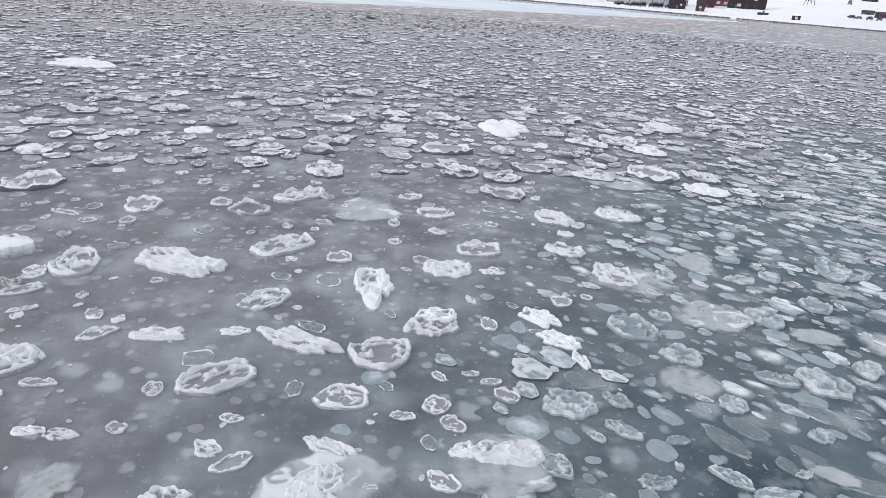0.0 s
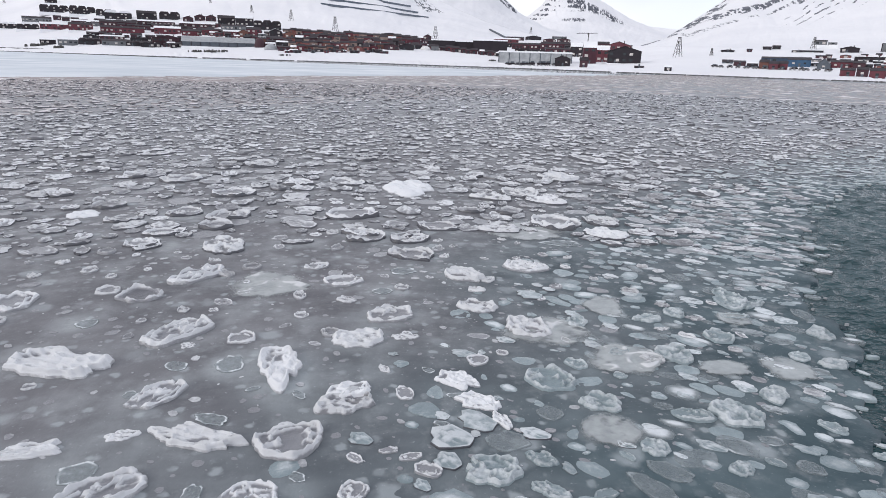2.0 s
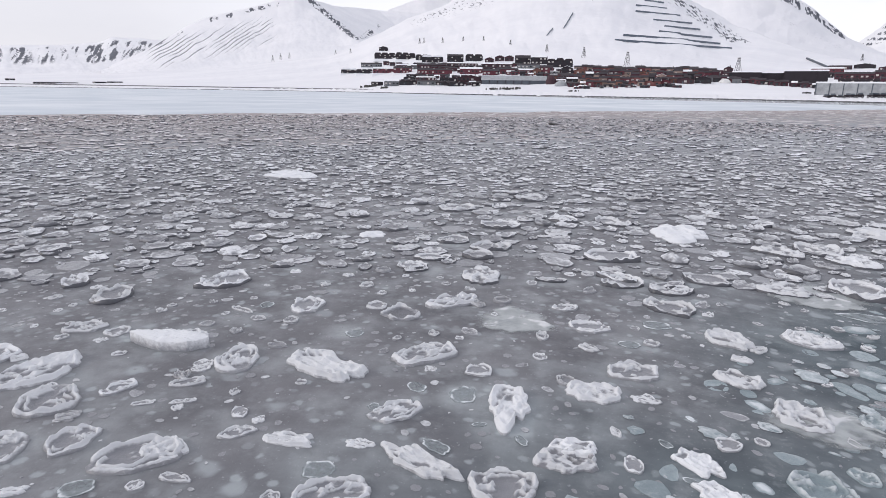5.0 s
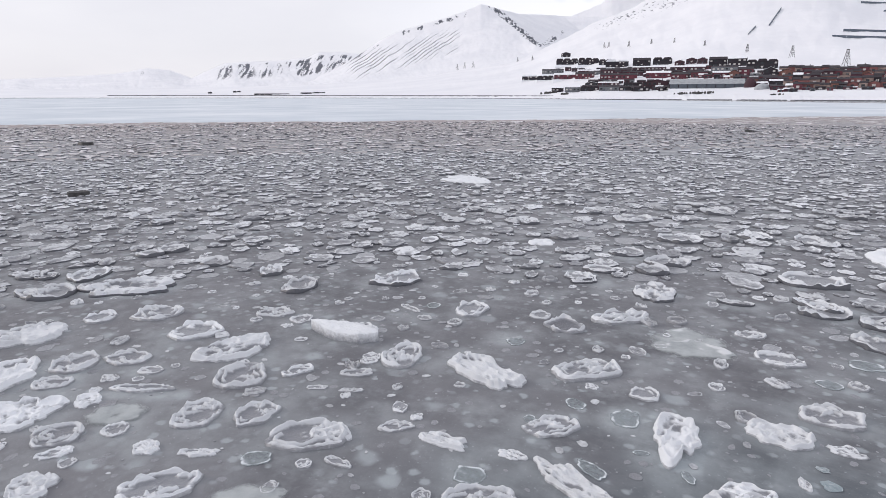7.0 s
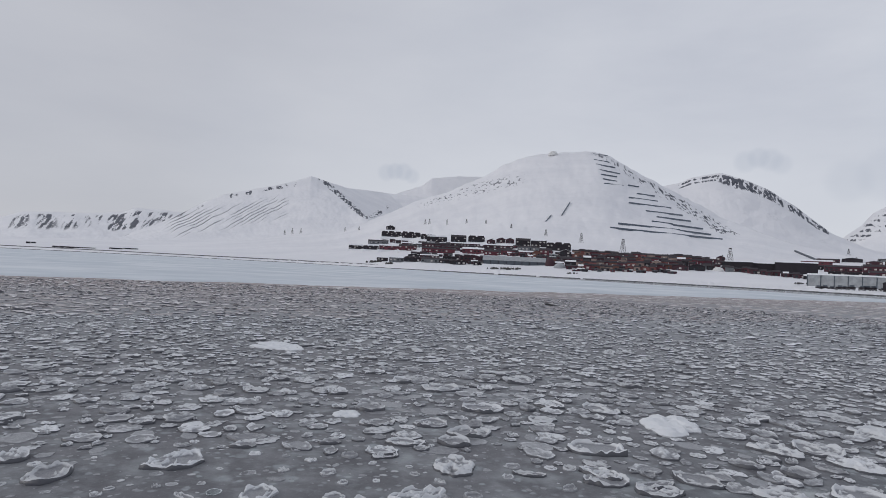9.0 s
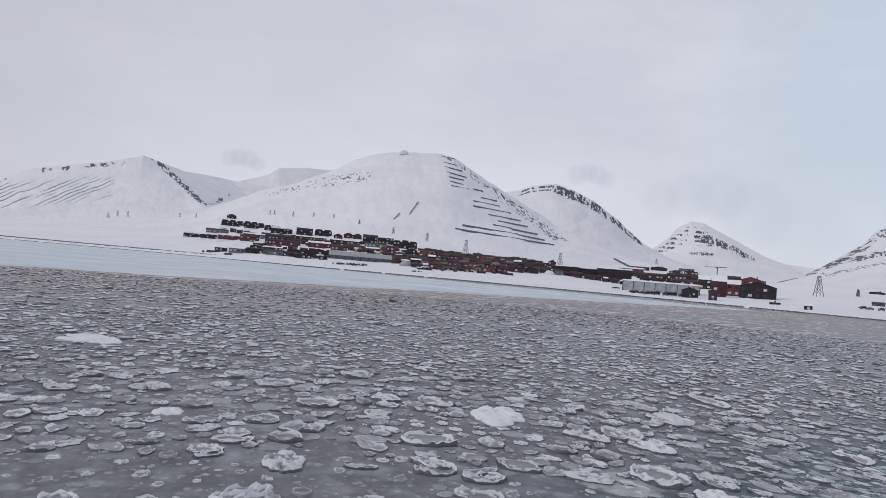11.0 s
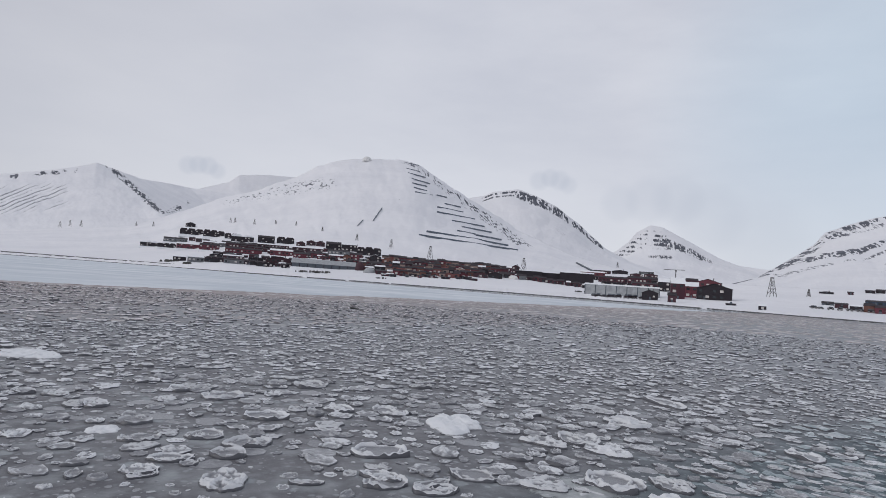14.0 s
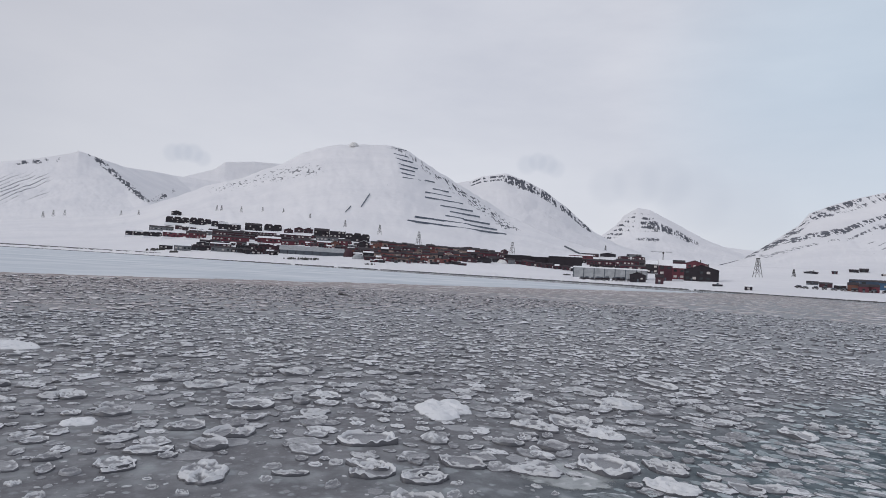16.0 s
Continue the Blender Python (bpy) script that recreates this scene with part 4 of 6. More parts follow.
floe("lump", -4.08, 3.53, 0.33, 0.11, 34)
floe("lump", 0.01, 5.54, 0.45, 0.25, 8)
floe("lump", -7.14, 3.30, 0.51, 0.79, 34)
floe("lump", -6.07, 2.96, 0.64, 0.59, 34)
floe("plate", -5.33, 3.48, 0.61, 0.59, 34)
floe("crust", -11.66, 19.86, 1.79, 1.59, 34)
floe("lump", -5.11, 2.82, 0.28, 0.15, 63)
floe("pancake", -10.41, 5.78, 0.64, 0.86, 34)
floe("pancake", -6.55, 3.45, 0.40, 0.30, 34)
floe("pancake", -5.98, 4.24, 0.29, 0.20, 34)
floe("pancake", -5.63, 3.94, 0.64, 0.18, 34)
floe("lump", -5.84, 3.47, 0.29, 0.26, 34)
floe("pancake", -4.00, 5.48, 0.38, 0.19, 34)
floe("pancake", -4.11, 4.98, 0.24, 0.08, 34)
floe("pancake", -3.76, 5.14, 0.27, 0.08, 34)
floe("pancake", -4.10, 5.80, 0.22, 0.17, 34)
floe("pancake", -3.15, 12.48, 0.76, 0.65, 12)
floe("pancake", -3.16, 11.03, 0.79, 0.42, 10)
floe("pancake", -3.17, 10.25, 0.53, 0.30, 45)
floe("pancake", 0.16, 10.92, 0.83, 0.43, -27)
floe("pancake", 0.96, 10.73, 0.81, 0.32, 38)
floe("pancake", -1.27, 15.39, 0.71, 0.91, 14)
floe("lump", -2.16, 15.08, 0.45, 0.52, 14)
floe("pancake", -0.88, 10.39, 0.58, 0.21, 9)
floe("crust", -10.92, 19.79, 1.04, 1.46, 23)
floe("pancake", -0.14, 15.50, 1.13, 0.73, -41)
floe("plate", 3.14, 10.99, 1.86, 1.39, 9)
floe("lump", 2.74, 11.09, 0.81, 0.76, 9)
floe("lump", 3.40, 11.37, 0.47, 0.35, 9)
floe("lump", 5.49, 16.10, 1.19, 1.18, -30)
floe("lump", 3.89, 14.13, 1.10, 0.87, -26)
floe("lump", 7.49, 19.30, 0.76, 1.86, 16)
floe("pancake", 5.07, 11.64, 0.40, 0.40, 9)
floe("pancake", -2.52, 18.09, 1.03, 1.07, 18)
floe("pancake", 0.40, 19.14, 0.75, 0.71, 18)
floe("pancake", -4.07, 10.06, 0.24, 0.43, 9)
floe("lump", -4.36, 10.90, 0.34, 0.30, 10)
floe("pancake", 4.73, 6.92, 0.39, 0.14, -2)
floe("plate", 4.69, 6.84, 0.54, 0.51, -2)
floe("lump", 4.91, 7.34, 0.31, 0.52, -1)
floe("lump", 5.20, 7.25, 0.54, 0.14, 21)
floe("lump", 4.79, 5.82, 0.22, 0.21, -3)
floe("plate", 4.49, 5.59, 0.66, 0.63, -3)
floe("lump", 3.99, 5.11, 0.27, 0.29, -3)
floe("lump", 3.37, 4.93, 0.31, 0.16, -4)
floe("plate", 3.82, 5.66, 0.62, 0.43, -3)
floe("lump", 4.38, 5.79, 0.15, 0.08, -3)
floe("wafer", 4.93, 6.54, 0.21, 0.20, -2)
floe("lump", 5.46, 6.34, 0.28, 0.34, -2)
floe("lump", 5.04, 5.64, 0.31, 0.20, -3)
floe("wafer", 5.65, 6.90, 0.23, 0.39, -2)
floe("lump", 4.01, 7.07, 0.26, 0.27, -2)
floe("lump", 3.57, 6.93, 0.39, 0.19, -2)
floe("pancake", 4.19, 6.37, 0.34, 0.33, -2)
floe("wafer", 4.97, 7.79, 0.37, 0.31, -1)
floe("lump", 2.27, 5.13, 0.37, 0.31, -23)
floe("lump", 3.43, 4.82, 0.45, 0.41, -45)
floe("wafer", 2.21, 3.99, 0.43, 0.19, -58)
floe("plate", 2.85, 3.68, 0.44, 0.22, -24)
floe("lump", 2.64, 3.68, 0.08, 0.14, -72)
floe("wafer", 2.43, 4.14, 0.34, 0.21, -44)
floe("lump", 3.00, 4.11, 0.19, 0.19, -36)
floe("wafer", 2.56, 3.75, 0.21, 0.13, -59)
floe("lump", 4.29, 13.39, 0.99, 0.76, -33)
floe("lump", 3.83, 11.43, 1.11, 0.94, -40)
floe("lump", 4.80, 11.53, 0.86, 0.60, -61)
floe("lump", 4.55, 10.65, 0.86, 0.67, -34)
floe("lump", 8.54, 14.15, 0.98, 0.58, -75)
floe("wafer", 3.03, 3.61, 0.44, 0.19, -19)
floe("wafer", 3.56, 4.07, 0.22, 0.16, -29)
floe("lump", 3.13, 13.76, 1.00, 0.70, -20)
floe("wafer", 4.72, 8.34, 0.43, 0.34, -60)
floe("lump", 5.05, 7.59, 0.60, 0.34, -80)
floe("wafer", 3.55, 10.14, 0.75, 0.40, -3)

def dirty_lump(x, y, length, width, angle):
    """A lump of dark old ice frozen into the pack."""
    V, quads, tris, C = floe_shape("block", length, width, 36, 10, floe_random, 1.1, False)
    ob = new("ice_lump", mesh_of("ice_lump", V, quads, tris, DIRTY_ICE))
    ob.matrix_basis = pose(x, y, 0, 0, 0, angle)
    tagged(ob, "dark dirty ice lump frozen into the pack", "ice lump", group="dark ice lumps")


dirty_lump(-40.7, 20.8, 0.95, 0.6, 30)
dirty_lump(-19.75, 10.16, 0.62, 0.40, 62)
dirty_lump(-7.6, 59.3, 0.60, 0.40, 0)
dirty_lump(-7.2, 58.8, 0.35, 0.30, 40)

# ---- the field of smaller floes ----


def clear_of_placed(x, y, margin):
    ok = np.ones(len(x), bool)
    for px, py, a, b, t in placed:
        dx, dy = x - px, y - py
        u, v = dx * math.cos(t) + dy * math.sin(t), -dx * math.sin(t) + dy * math.cos(t)
        ok &= (u / (a + margin)) ** 2 + (v / (b + margin)) ** 2 > 1
    return ok


def scatter(r0, r1, spacing, small, large, shapes, share, seed, bits=False, band=0.0):
    """Floe places between two ranges: x, y, length, aspect, angle, shape."""
    rs = np.random.default_rng(seed)
    n = int(2 * r1 / spacing) + 2
    gx, gy = np.meshgrid((np.arange(n) - n / 2) * spacing, np.arange(-2 if r1 > 14 else -int(n / 2), n / 2 + 2) * spacing)
    gx = gx + (np.arange(gx.shape[0]) % 2)[:, None] * spacing / 2
    x, y = (gx + (rs.random(gx.shape) - 0.5) * spacing * 0.75).ravel(), (gy + (rs.random(gx.shape) - 0.5) * spacing * 0.75).ravel()
    r, az = np.hypot(x, y), np.degrees(np.arctan2(x, y))
    free = lead(x, y)
    keep = (r > r0) & (r <= r1) & (((az > -84) & (az < 58)) | (r < 6)) & (pack_distance(x, y) > 0) & (r < shore_range(az) - 4)
    if band:
        keep &= free < band * (0.6 + 0.4 * rs.random(len(x)))
    keep &= (free > 0.05) | ((free > -0.7) & (rs.random(len(x)) < 0.6 * np.exp(np.minimum(free, 0) * 3.5)))
    keep &= rs.random(len(x)) < share * np.where(r < 25, 1.0, np.clip(0.45 + free / 9.0, 0.45, 1))
    x, y = x[keep], y[keep]
    size = small + (large - small) * rs.random(len(x)) ** 1.8 * np.clip(0.5 + lead(x, y) / 12, 0.5, 1)
    ok = clear_of_placed(x, y, size * 0.42 if not bits else size * 0.4)
    x, y, size = x[ok], y[ok], size[ok]
    # towards the water the floes lie stretched along the edge
    near_edge = np.clip(1 - lead(x, y) / 7.0, 0, 1)
    aspect = 0.62 + 0.35 * rs.random(len(x)) - 0.22 * near_edge
    angle = rs.random(len(x)) * math.pi
    along = math.radians(-36) + rs.standard_normal(len(x)) * 0.25
    angle = np.where(rs.random(len(x)) < near_edge * 1.2, along, angle)
    return x, y, size * (1 + 0.3 * near_edge), np.clip(aspect, 0.3, 1), angle, rs.integers(0, shapes, len(x))


def shape_set(kinds, angles, rings, seed, collar=True):
    rs = np.random.default_rng(seed)
    return [(floe_shape(k, 1.0, 1.0, angles, rings, rs, 1.0, collar), k) for k in kinds]


def joined_floes(name, label, places, shapes, height, seed, light=0.8, material=None, snow=1.0):
    """All the floes of one zone as a single mesh."""
    rs = np.random.default_rng(seed)
    x, y, size, aspect, angle, pick = places
    verts, quads, tris, cover, tone, base = [], [], [], [], [], 0
    for s, ((V, q, t, C), kind) in enumerate(shapes):
        m = np.where(pick == s)[0]
        if not len(m):
            continue
        n, k = len(m), len(V)
        L, W, c, d = size[m][:, None], (size * aspect)[m][:, None], np.cos(angle[m])[:, None], np.sin(angle[m])[:, None]
        px, py = V[None, :, 0] * L, V[None, :, 1] * W
        pz = V[None, :, 2] * np.where(V[None, :, 2] > 0, np.maximum(L, 0.04) ** 0.75 * height * (0.6 + 0.8 * rs.random((n, 1))) * np.clip(0.35 + lead(x[m], y[m]) / 4.0, 0.35, 1.0)[:, None], 1.0)
        verts.append(np.stack([x[m][:, None] + px * c - py * d, y[m][:, None] + px * d + py * c, pz], -1).reshape(-1, 3))
        off = base + np.arange(n)[:, None, None] * k
        quads.append((q[None] + off).reshape(-1, 4))
        tris.append((t[None] + off).reshape(-1, 3))
        edge = np.clip(1.0 - lead(x[m], y[m]) / 2.5, 0, 1)[:, None]
        cover.append((np.maximum(C[None], -1 + 1.2 * edge) * (0.35 + 0.75 * rs.random((n, 1))) * np.where(C[None] > 0, snow, 1.0)).ravel())
        tone.append(np.repeat(0.12 + rs.random(n) * (light - 0.12), k))
        base += n * k
    me = mesh_of(name, np.concatenate(verts), np.concatenate(quads), np.concatenate(tris), material or ICE, True, cover=np.concatenate(cover), tone=np.concatenate(tone))
    return tagged(new(name, me), label, "ice floes", kind="stuff")


MIX = ["pancake", "lump", "wafer", "pancake", "pancake", "wafer", "pancake", "rough", "wafer", "lump", "pancake", "pancake"]
ROUGH_MIX = ["pancake", "rough", "pancake", "wafer", "pancake", "lump", "pancake", "rough", "pancake", "wafer", "pancake", "rough"]
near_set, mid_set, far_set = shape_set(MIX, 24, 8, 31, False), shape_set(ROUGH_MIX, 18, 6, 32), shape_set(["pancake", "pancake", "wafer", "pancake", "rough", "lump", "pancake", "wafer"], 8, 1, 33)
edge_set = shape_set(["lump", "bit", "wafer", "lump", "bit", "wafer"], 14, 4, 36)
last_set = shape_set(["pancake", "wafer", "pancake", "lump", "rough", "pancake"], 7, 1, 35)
bit_set = shape_set(["bit", "bit", "lump", "bit"], 7, 1, 34, False)
# floes big enough to be told apart, close by, each a thing of its own
nx, ny, ns, na, nt, np_ = scatter(1.5, 11.0, 0.50, 0.12, 0.30, len(near_set), 0.75, 41)
order = np.argsort(np.hypot(nx, ny) + 100 * (ny < 0.5))
for i in order[:110]:
    floe(MIX[np_[i]], float(nx[i]), float(ny[i]), float(ns[i]), float(ns[i] * na[i]), float(np.degrees(nt[i])))
rest = order[110:]
joined_floes("small_floes", "small pancake floes scattered through the slush", tuple(v[rest] for v in (nx, ny, ns, na, nt, np_)), near_set, 1.0, 51)
joined_floes("brash_ice", "small bits of brash ice in the slush", scatter(1.5, 13.0, 0.155, 0.02, 0.13, len(bit_set), 0.44, 42, True), bit_set, 1.0, 52, 0.35, None, 0.75)
joined_floes("edge_floes", "small pale floes crowded along the open water", scatter(2.0, 34.0, 0.25, 0.09, 0.44, len(edge_set), 0.92, 46, True, 4.0), edge_set, 0.6, 56, 1.0, EDGE_ICE, 0.75)
joined_floes("edge_plates", "thin glassy plates crowded along the open water", scatter(2.0, 17.0, 0.31, 0.14, 0.46, len(edge_set), 0.6, 49, True, 2.4), shape_set(["wafer", "bit", "wafer", "lump", "wafer", "bit"], 20, 5, 38, False), 0.7, 59, 1.0, WAFER, 0.9)
joined_floes("middle_floes", "pancake floes packed over the middle of the bay", scatter(11.0, 19.0, 0.40, 0.16, 0.64, len(mid_set), 0.95, 43), mid_set, 1.0, 53, 0.8, None, 1.08)
outer, outer_set = scatter(19.0, 34.0, 0.37, 0.13, 0.50, 6, 0.94, 47), shape_set(["pancake", "rough", "lump", "pancake", "rough", "lump"], 11, 2, 37)
bluish = lead(outer[0], outer[1]) + 5 * fbm(outer[0] * 0.2, outer[1] * 0.2, 3) < 9
joined_floes("outer_floes", "pancake floes packed farther out in the bay", tuple(v[~bluish] for v in outer), outer_set, 1.2, 57, 0.85, None, 1.08)
joined_floes("outer_edge_floes", "small glassy floes packed towards the open water", tuple(v[bluish] for v in outer), outer_set, 1.0, 62, 1.0, EDGE_ICE, 1.15)
joined_floes("middle_brash", "bits of brash ice between the floes", scatter(13.0, 26.0, 0.34, 0.05, 0.22, len(bit_set), 0.8, 44, True), bit_set, 1.0, 54)
far = scatter(34.0, 75.0, 0.58, 0.18, 0.78, len(far_set), 0.92, 45)
silty = pack_distance(far[0], far[1]) + 9 * fbm(far[0] * 0.1, far[1] * 0.1, 3) < 52
joined_floes("silty_floes", "brownish pancake floes packed towards the fast ice", tuple(v[silty] for v in far), far_set, 1.15, 55, 0.75, SILT_ICE, 1.25)
joined_floes("far_floes", "small grey floes packed far out in the bay", tuple(v[~silty] for v in far), far_set, 1.15, 61, 1.0, None, 1.3)
joined_floes("farthest_floes", "pancake floes packed along the far shore ice", scatter(75.0, 230.0, 2.0, 0.7, 2.4, len(last_set), 0.95, 48), last_set, 0.7, 58, 0.8, SILT_ICE, 1.2)

grease_ice()

# ---- the town ----
ROOF_DARK = plain("dark_sheet_roof", (0.026, 0.018, 0.024), 0.7, 0, 0.5, 0.4)
WINDOW_MESHES = {}


def window_mesh(w, h, name):
    key = (round(w, 1), round(h, 1), name)
    if key not in WINDOW_MESHES:
        bm = bmesh.new()
        box_into(bm, -w / 2, w / 2, -0.12, 0.05, -h / 2, h / 2)
        me = bpy.data.meshes.new(name)
        bm.to_mesh(me)
        bm.free()
        me.materials.append(LIT_GLASS if name == "window" else GLASS)
        WINDOW_MESHES[key] = me
    return WINDOW_MESHES[key]


BUILDING_WORDS = {"slab": "long low {} timber building on the snowy slope", "gable": "{} timber house with a gable roof in the snow", "hall": "large {} hall with a shallow snowy roof"}
COLOUR_WORDS = {"dark": "near-black", "panel": "pale grey panelled", "slate": "slate-grey", "navy": "dark blue", "olive": "olive-grey"}
town_random = random.Random(5)


def building(kind, colour, az, el, across, up):
    """A building whose front foot shows at bearing az, el degrees up, and which is so many degrees wide and high."""
    if az < -7:
        # the rows under the hill stand close above one another
        el -= 0.26 if el > 2.2 else 0.12 if el > 0.6 else 0.06
    r, z = site(az, el)
    w, h = r * radians(across) * 1.03, r * radians(up) * 1.2
    deep = {"slab": min(10.0, 0.7 * w + 2), "gable": min(12.0, w), "hall": min(22.0, 0.6 * w)}[kind]
    house = new("building" if kind != "gable" else "house")
    z = max(z, 0.3 * z + 0.7 * max(land_at(az - across * 0.4, r), land_at(az + across * 0.4, r)))
    p = bearing(az) * r
    house.matrix_basis = pose(p.x, p.y, z - 0.3, 0, 0, -az + town_random.uniform(-4, 4) * (kind != "hall"))
    words = COLOUR_WORDS.get(colour, colour)
    tagged(house, BUILDING_WORDS[kind].format(words), "building" if kind != "gable" else "house", group="buildings of the town")
    eave = (0.45 if colour == "slate" else {"slab": 0.72, "gable": 0.70, "hall": 0.88}[kind]) * h + 0.3
    terrace = kind == "slab" and colour == "dark" and w > 2.2 * h and h > 3
    top = h + 0.3
    front_gable = kind == "gable" and across > 0.7
    bm = bmesh.new()
    box_into(bm, -w / 2, w / 2, 0, deep, -0.4, eave)
    if terrace:
        pass
    elif front_gable:
        for y in (0.0, deep):
            bm.faces.new([bm.verts.new(c) for c in ((-w / 2, y, eave), (w / 2, y, eave), (0, y, top - 0.3))])
    else:
        for x in (-w / 2, w / 2):
            bm.faces.new([bm.verts.new(c) for c in ((x, 0, eave), (x, deep, eave), (x, deep / 2, top - 0.3))])
    part("wall", bm, PAINT[colour], house)
    bm = bmesh.new()
    v = [bm.verts.new(q) for q in ((-w / 2 - 2.5, -2.5, -5), (w / 2 + 2.5, -2.5, -5), (w / 2 + 2.5, deep + 2, -5), (-w / 2 - 2.5, deep + 2, -5),
                                   (-w / 2 - 0.2, -0.25, 0.12), (w / 2 + 0.2, -0.25, 0.12), (w / 2 + 0.2, deep + 0.2, 0.12), (-w / 2 - 0.2, deep + 0.2, 0.12))]
    for f in ((4, 5, 6, 7), (0, 1, 5, 4), (1, 2, 6, 5), (2, 3, 7, 6), (3, 0, 4, 7)):
        bm.faces.new([v[i] for i in f])
    part("snow_drift", bm, ROOF_SNOW, house, "banked snow at the foot of the walls")
    bm = bmesh.new()
    o, t = (0.15, 0.12) if kind == "slab" else (0.3, 0.22)
    if terrace:
        # a row of narrow gables turned to the bay
        n = max(2, round(w / (h * town_random.uniform(0.9, 1.3))))
        for i in range(n):
            x0, x1, peak = -w / 2 + w * i / n, -w / 2 + w * (i + 1) / n - 0.15, top * town_random.uniform(0.88, 1.0)
            v = [bm.verts.new(q) for y in (-0.4, deep + 0.3) for q in ((x0, y, eave - 0.15), (x1, y, eave - 0.15), (x1 - (x1 - x0) * 0.16, y, peak), (x0 + (x1 - x0) * 0.16, y, peak))]
            for f in ((3, 2, 1, 0), (4, 5, 6, 7), (0, 1, 5, 4), (1, 2, 6, 5), (2, 3, 7, 6), (3, 0, 4, 7)):
                bm.faces.new([v[j] for j in f])
    elif front_gable:
        for s in (-1, 1):
            a = [(s * (w / 2 + o), y, eave - 0.2) for y in (-o, deep + o)] + [(0, deep + o, top - 0.1), (0, -o, top - 0.1)]
            lo = [bm.verts.new(c) for c in a]
            hi = [bm.verts.new((c[0], c[1], c[2] + t)) for c in a]
            bm.faces.new(lo), bm.faces.new(hi)
            for i in range(4):
                bm.faces.new((lo[i], lo[(i + 1) % 4], hi[(i + 1) % 4], hi[i]))
    else:
        for s in (0, 1):
            y0 = -o if s == 0 else deep + o
            a = [(-w / 2 - o, y0, eave - 0.1), (w / 2 + o, y0, eave - 0.1), (w / 2 + o, deep / 2, top - 0.1), (-w / 2 - o, deep / 2, top - 0.1)]
            lo = [bm.verts.new(c) for c in a]
            hi = [bm.verts.new((c[0], c[1], c[2] + t)) for c in a]
            bm.faces.new(lo), bm.faces.new(hi)
            for i in range(4):
                bm.faces.new((lo[i], lo[(i + 1) % 4], hi[(i + 1) % 4], hi[i]))
    bmesh.ops.recalc_face_normals(bm, faces=bm.faces)
    snowy = kind == "hall" or town_random.random() < (0.12 if across < 0.9 else 0.3)
    if colour == "slate" and kind == "hall":
        roof = part("roof", bm, PAINT["panel"], house, "pale grey sheet roof")
    else:
        roof = part("roof", bm, ROOF_SNOW if snowy else ROOF_DARK, house, "snow-covered roof" if snowy else "dark wind-swept roof")
    storeys = max(1, min(3, int(eave / 3.0)))
    if kind == "hall":
        # wall bays between upright ribs
        n = max(3, int(w / 7))
        for i in range(n + 1):
            bm = bmesh.new()
            box_into(bm, -0.25, 0.25, -0.22, 0.0, 0, eave)
            part("rib", bm, PAINT["slate" if colour == "panel" else "dark"], house).location = (-w / 2 + 0.3 + (w - 0.6) * i / n, 0, 0)
    else:
        n = max(1, min(14, int(w / 3.9)))
        for s in range(storeys):
            for i in range(n):
                if town_random.random() < 0.15:
                    continue
                pale = town_random.random() < (0.45 if colour in ("dark", "brown", "maroon", "red") else 0.3)
                me = window_mesh(2.1 if r > 420 else 1.2, min(1.6 if r > 420 else 0.9, eave / storeys * 0.5), "window" if pale else "dark_window")
                child("window", me, house, "pale window" if pale else "dark window", Matrix.Translation((-w / 2 + w * (i + 0.5) / n, 0, eave * (s + 0.55) / storeys)))
        bm = bmesh.new()
        box_into(bm, -0.5, 0.5, -0.1, 0.05, 0, 2.0)
        part("door", bm, PAINT["slate"], house).location = (w * (0.5 / n + 0.02) - w / 2 + w / n / 2 * (n > 1), 0, 0.25)
    if kind == "gable" and w > 7:
        bm = bmesh.new()
        box_into(bm, -0.4, 0.4, -0.4, 0.4, eave, top + 0.9)
        part("chimney", bm, STONE, roof).location = (w * 0.2, deep * 0.5, 0)
    return house


def trestle(az, el, up):
    """A timber cableway trestle with crossed legs."""
    r, z = site(az, el)
    h = r * radians(up)
    p = bearing(az) * r
    tower = new("cableway_trestle")
    tower.matrix_basis = pose(p.x, p.y, z - 0.4, 0, 0, -az + 25)
    tagged(tower, "dark timber cableway trestle standing in the snow", "trestle", group="old cableway trestles")
    s, t, g = h * 0.17, h * 0.045, max(0.25, h * 0.016)
    for i, j in ((-1, -1), (1, -1), (1, 1), (-1, 1)):
        bm = bmesh.new()
        beam_into(bm, (i * s, j * s, 0), (i * t, j * t, h), g)
        part("leg", bm, STEEL, tower)
    for k, (lo, hi) in enumerate(((0.15, 0.5), (0.5, 0.85))):
        a, b = s + (t - s) * lo, s + (t - s) * hi
        for j in (-1, 1):
            bm = bmesh.new()
            beam_into(bm, (-a, j * a, h * lo), (b, j * b, h * hi), g * 0.7)
            beam_into(bm, (a, j * a, h * lo), (-b, j * b, h * hi), g * 0.7)
            part("brace", bm, STEEL, tower)
    bm = bmesh.new()
    box_into(bm, -h * 0.07, h * 0.07, -t, t, h * 0.95, h)
    part("crosshead", bm, STEEL, tower)
    return tower


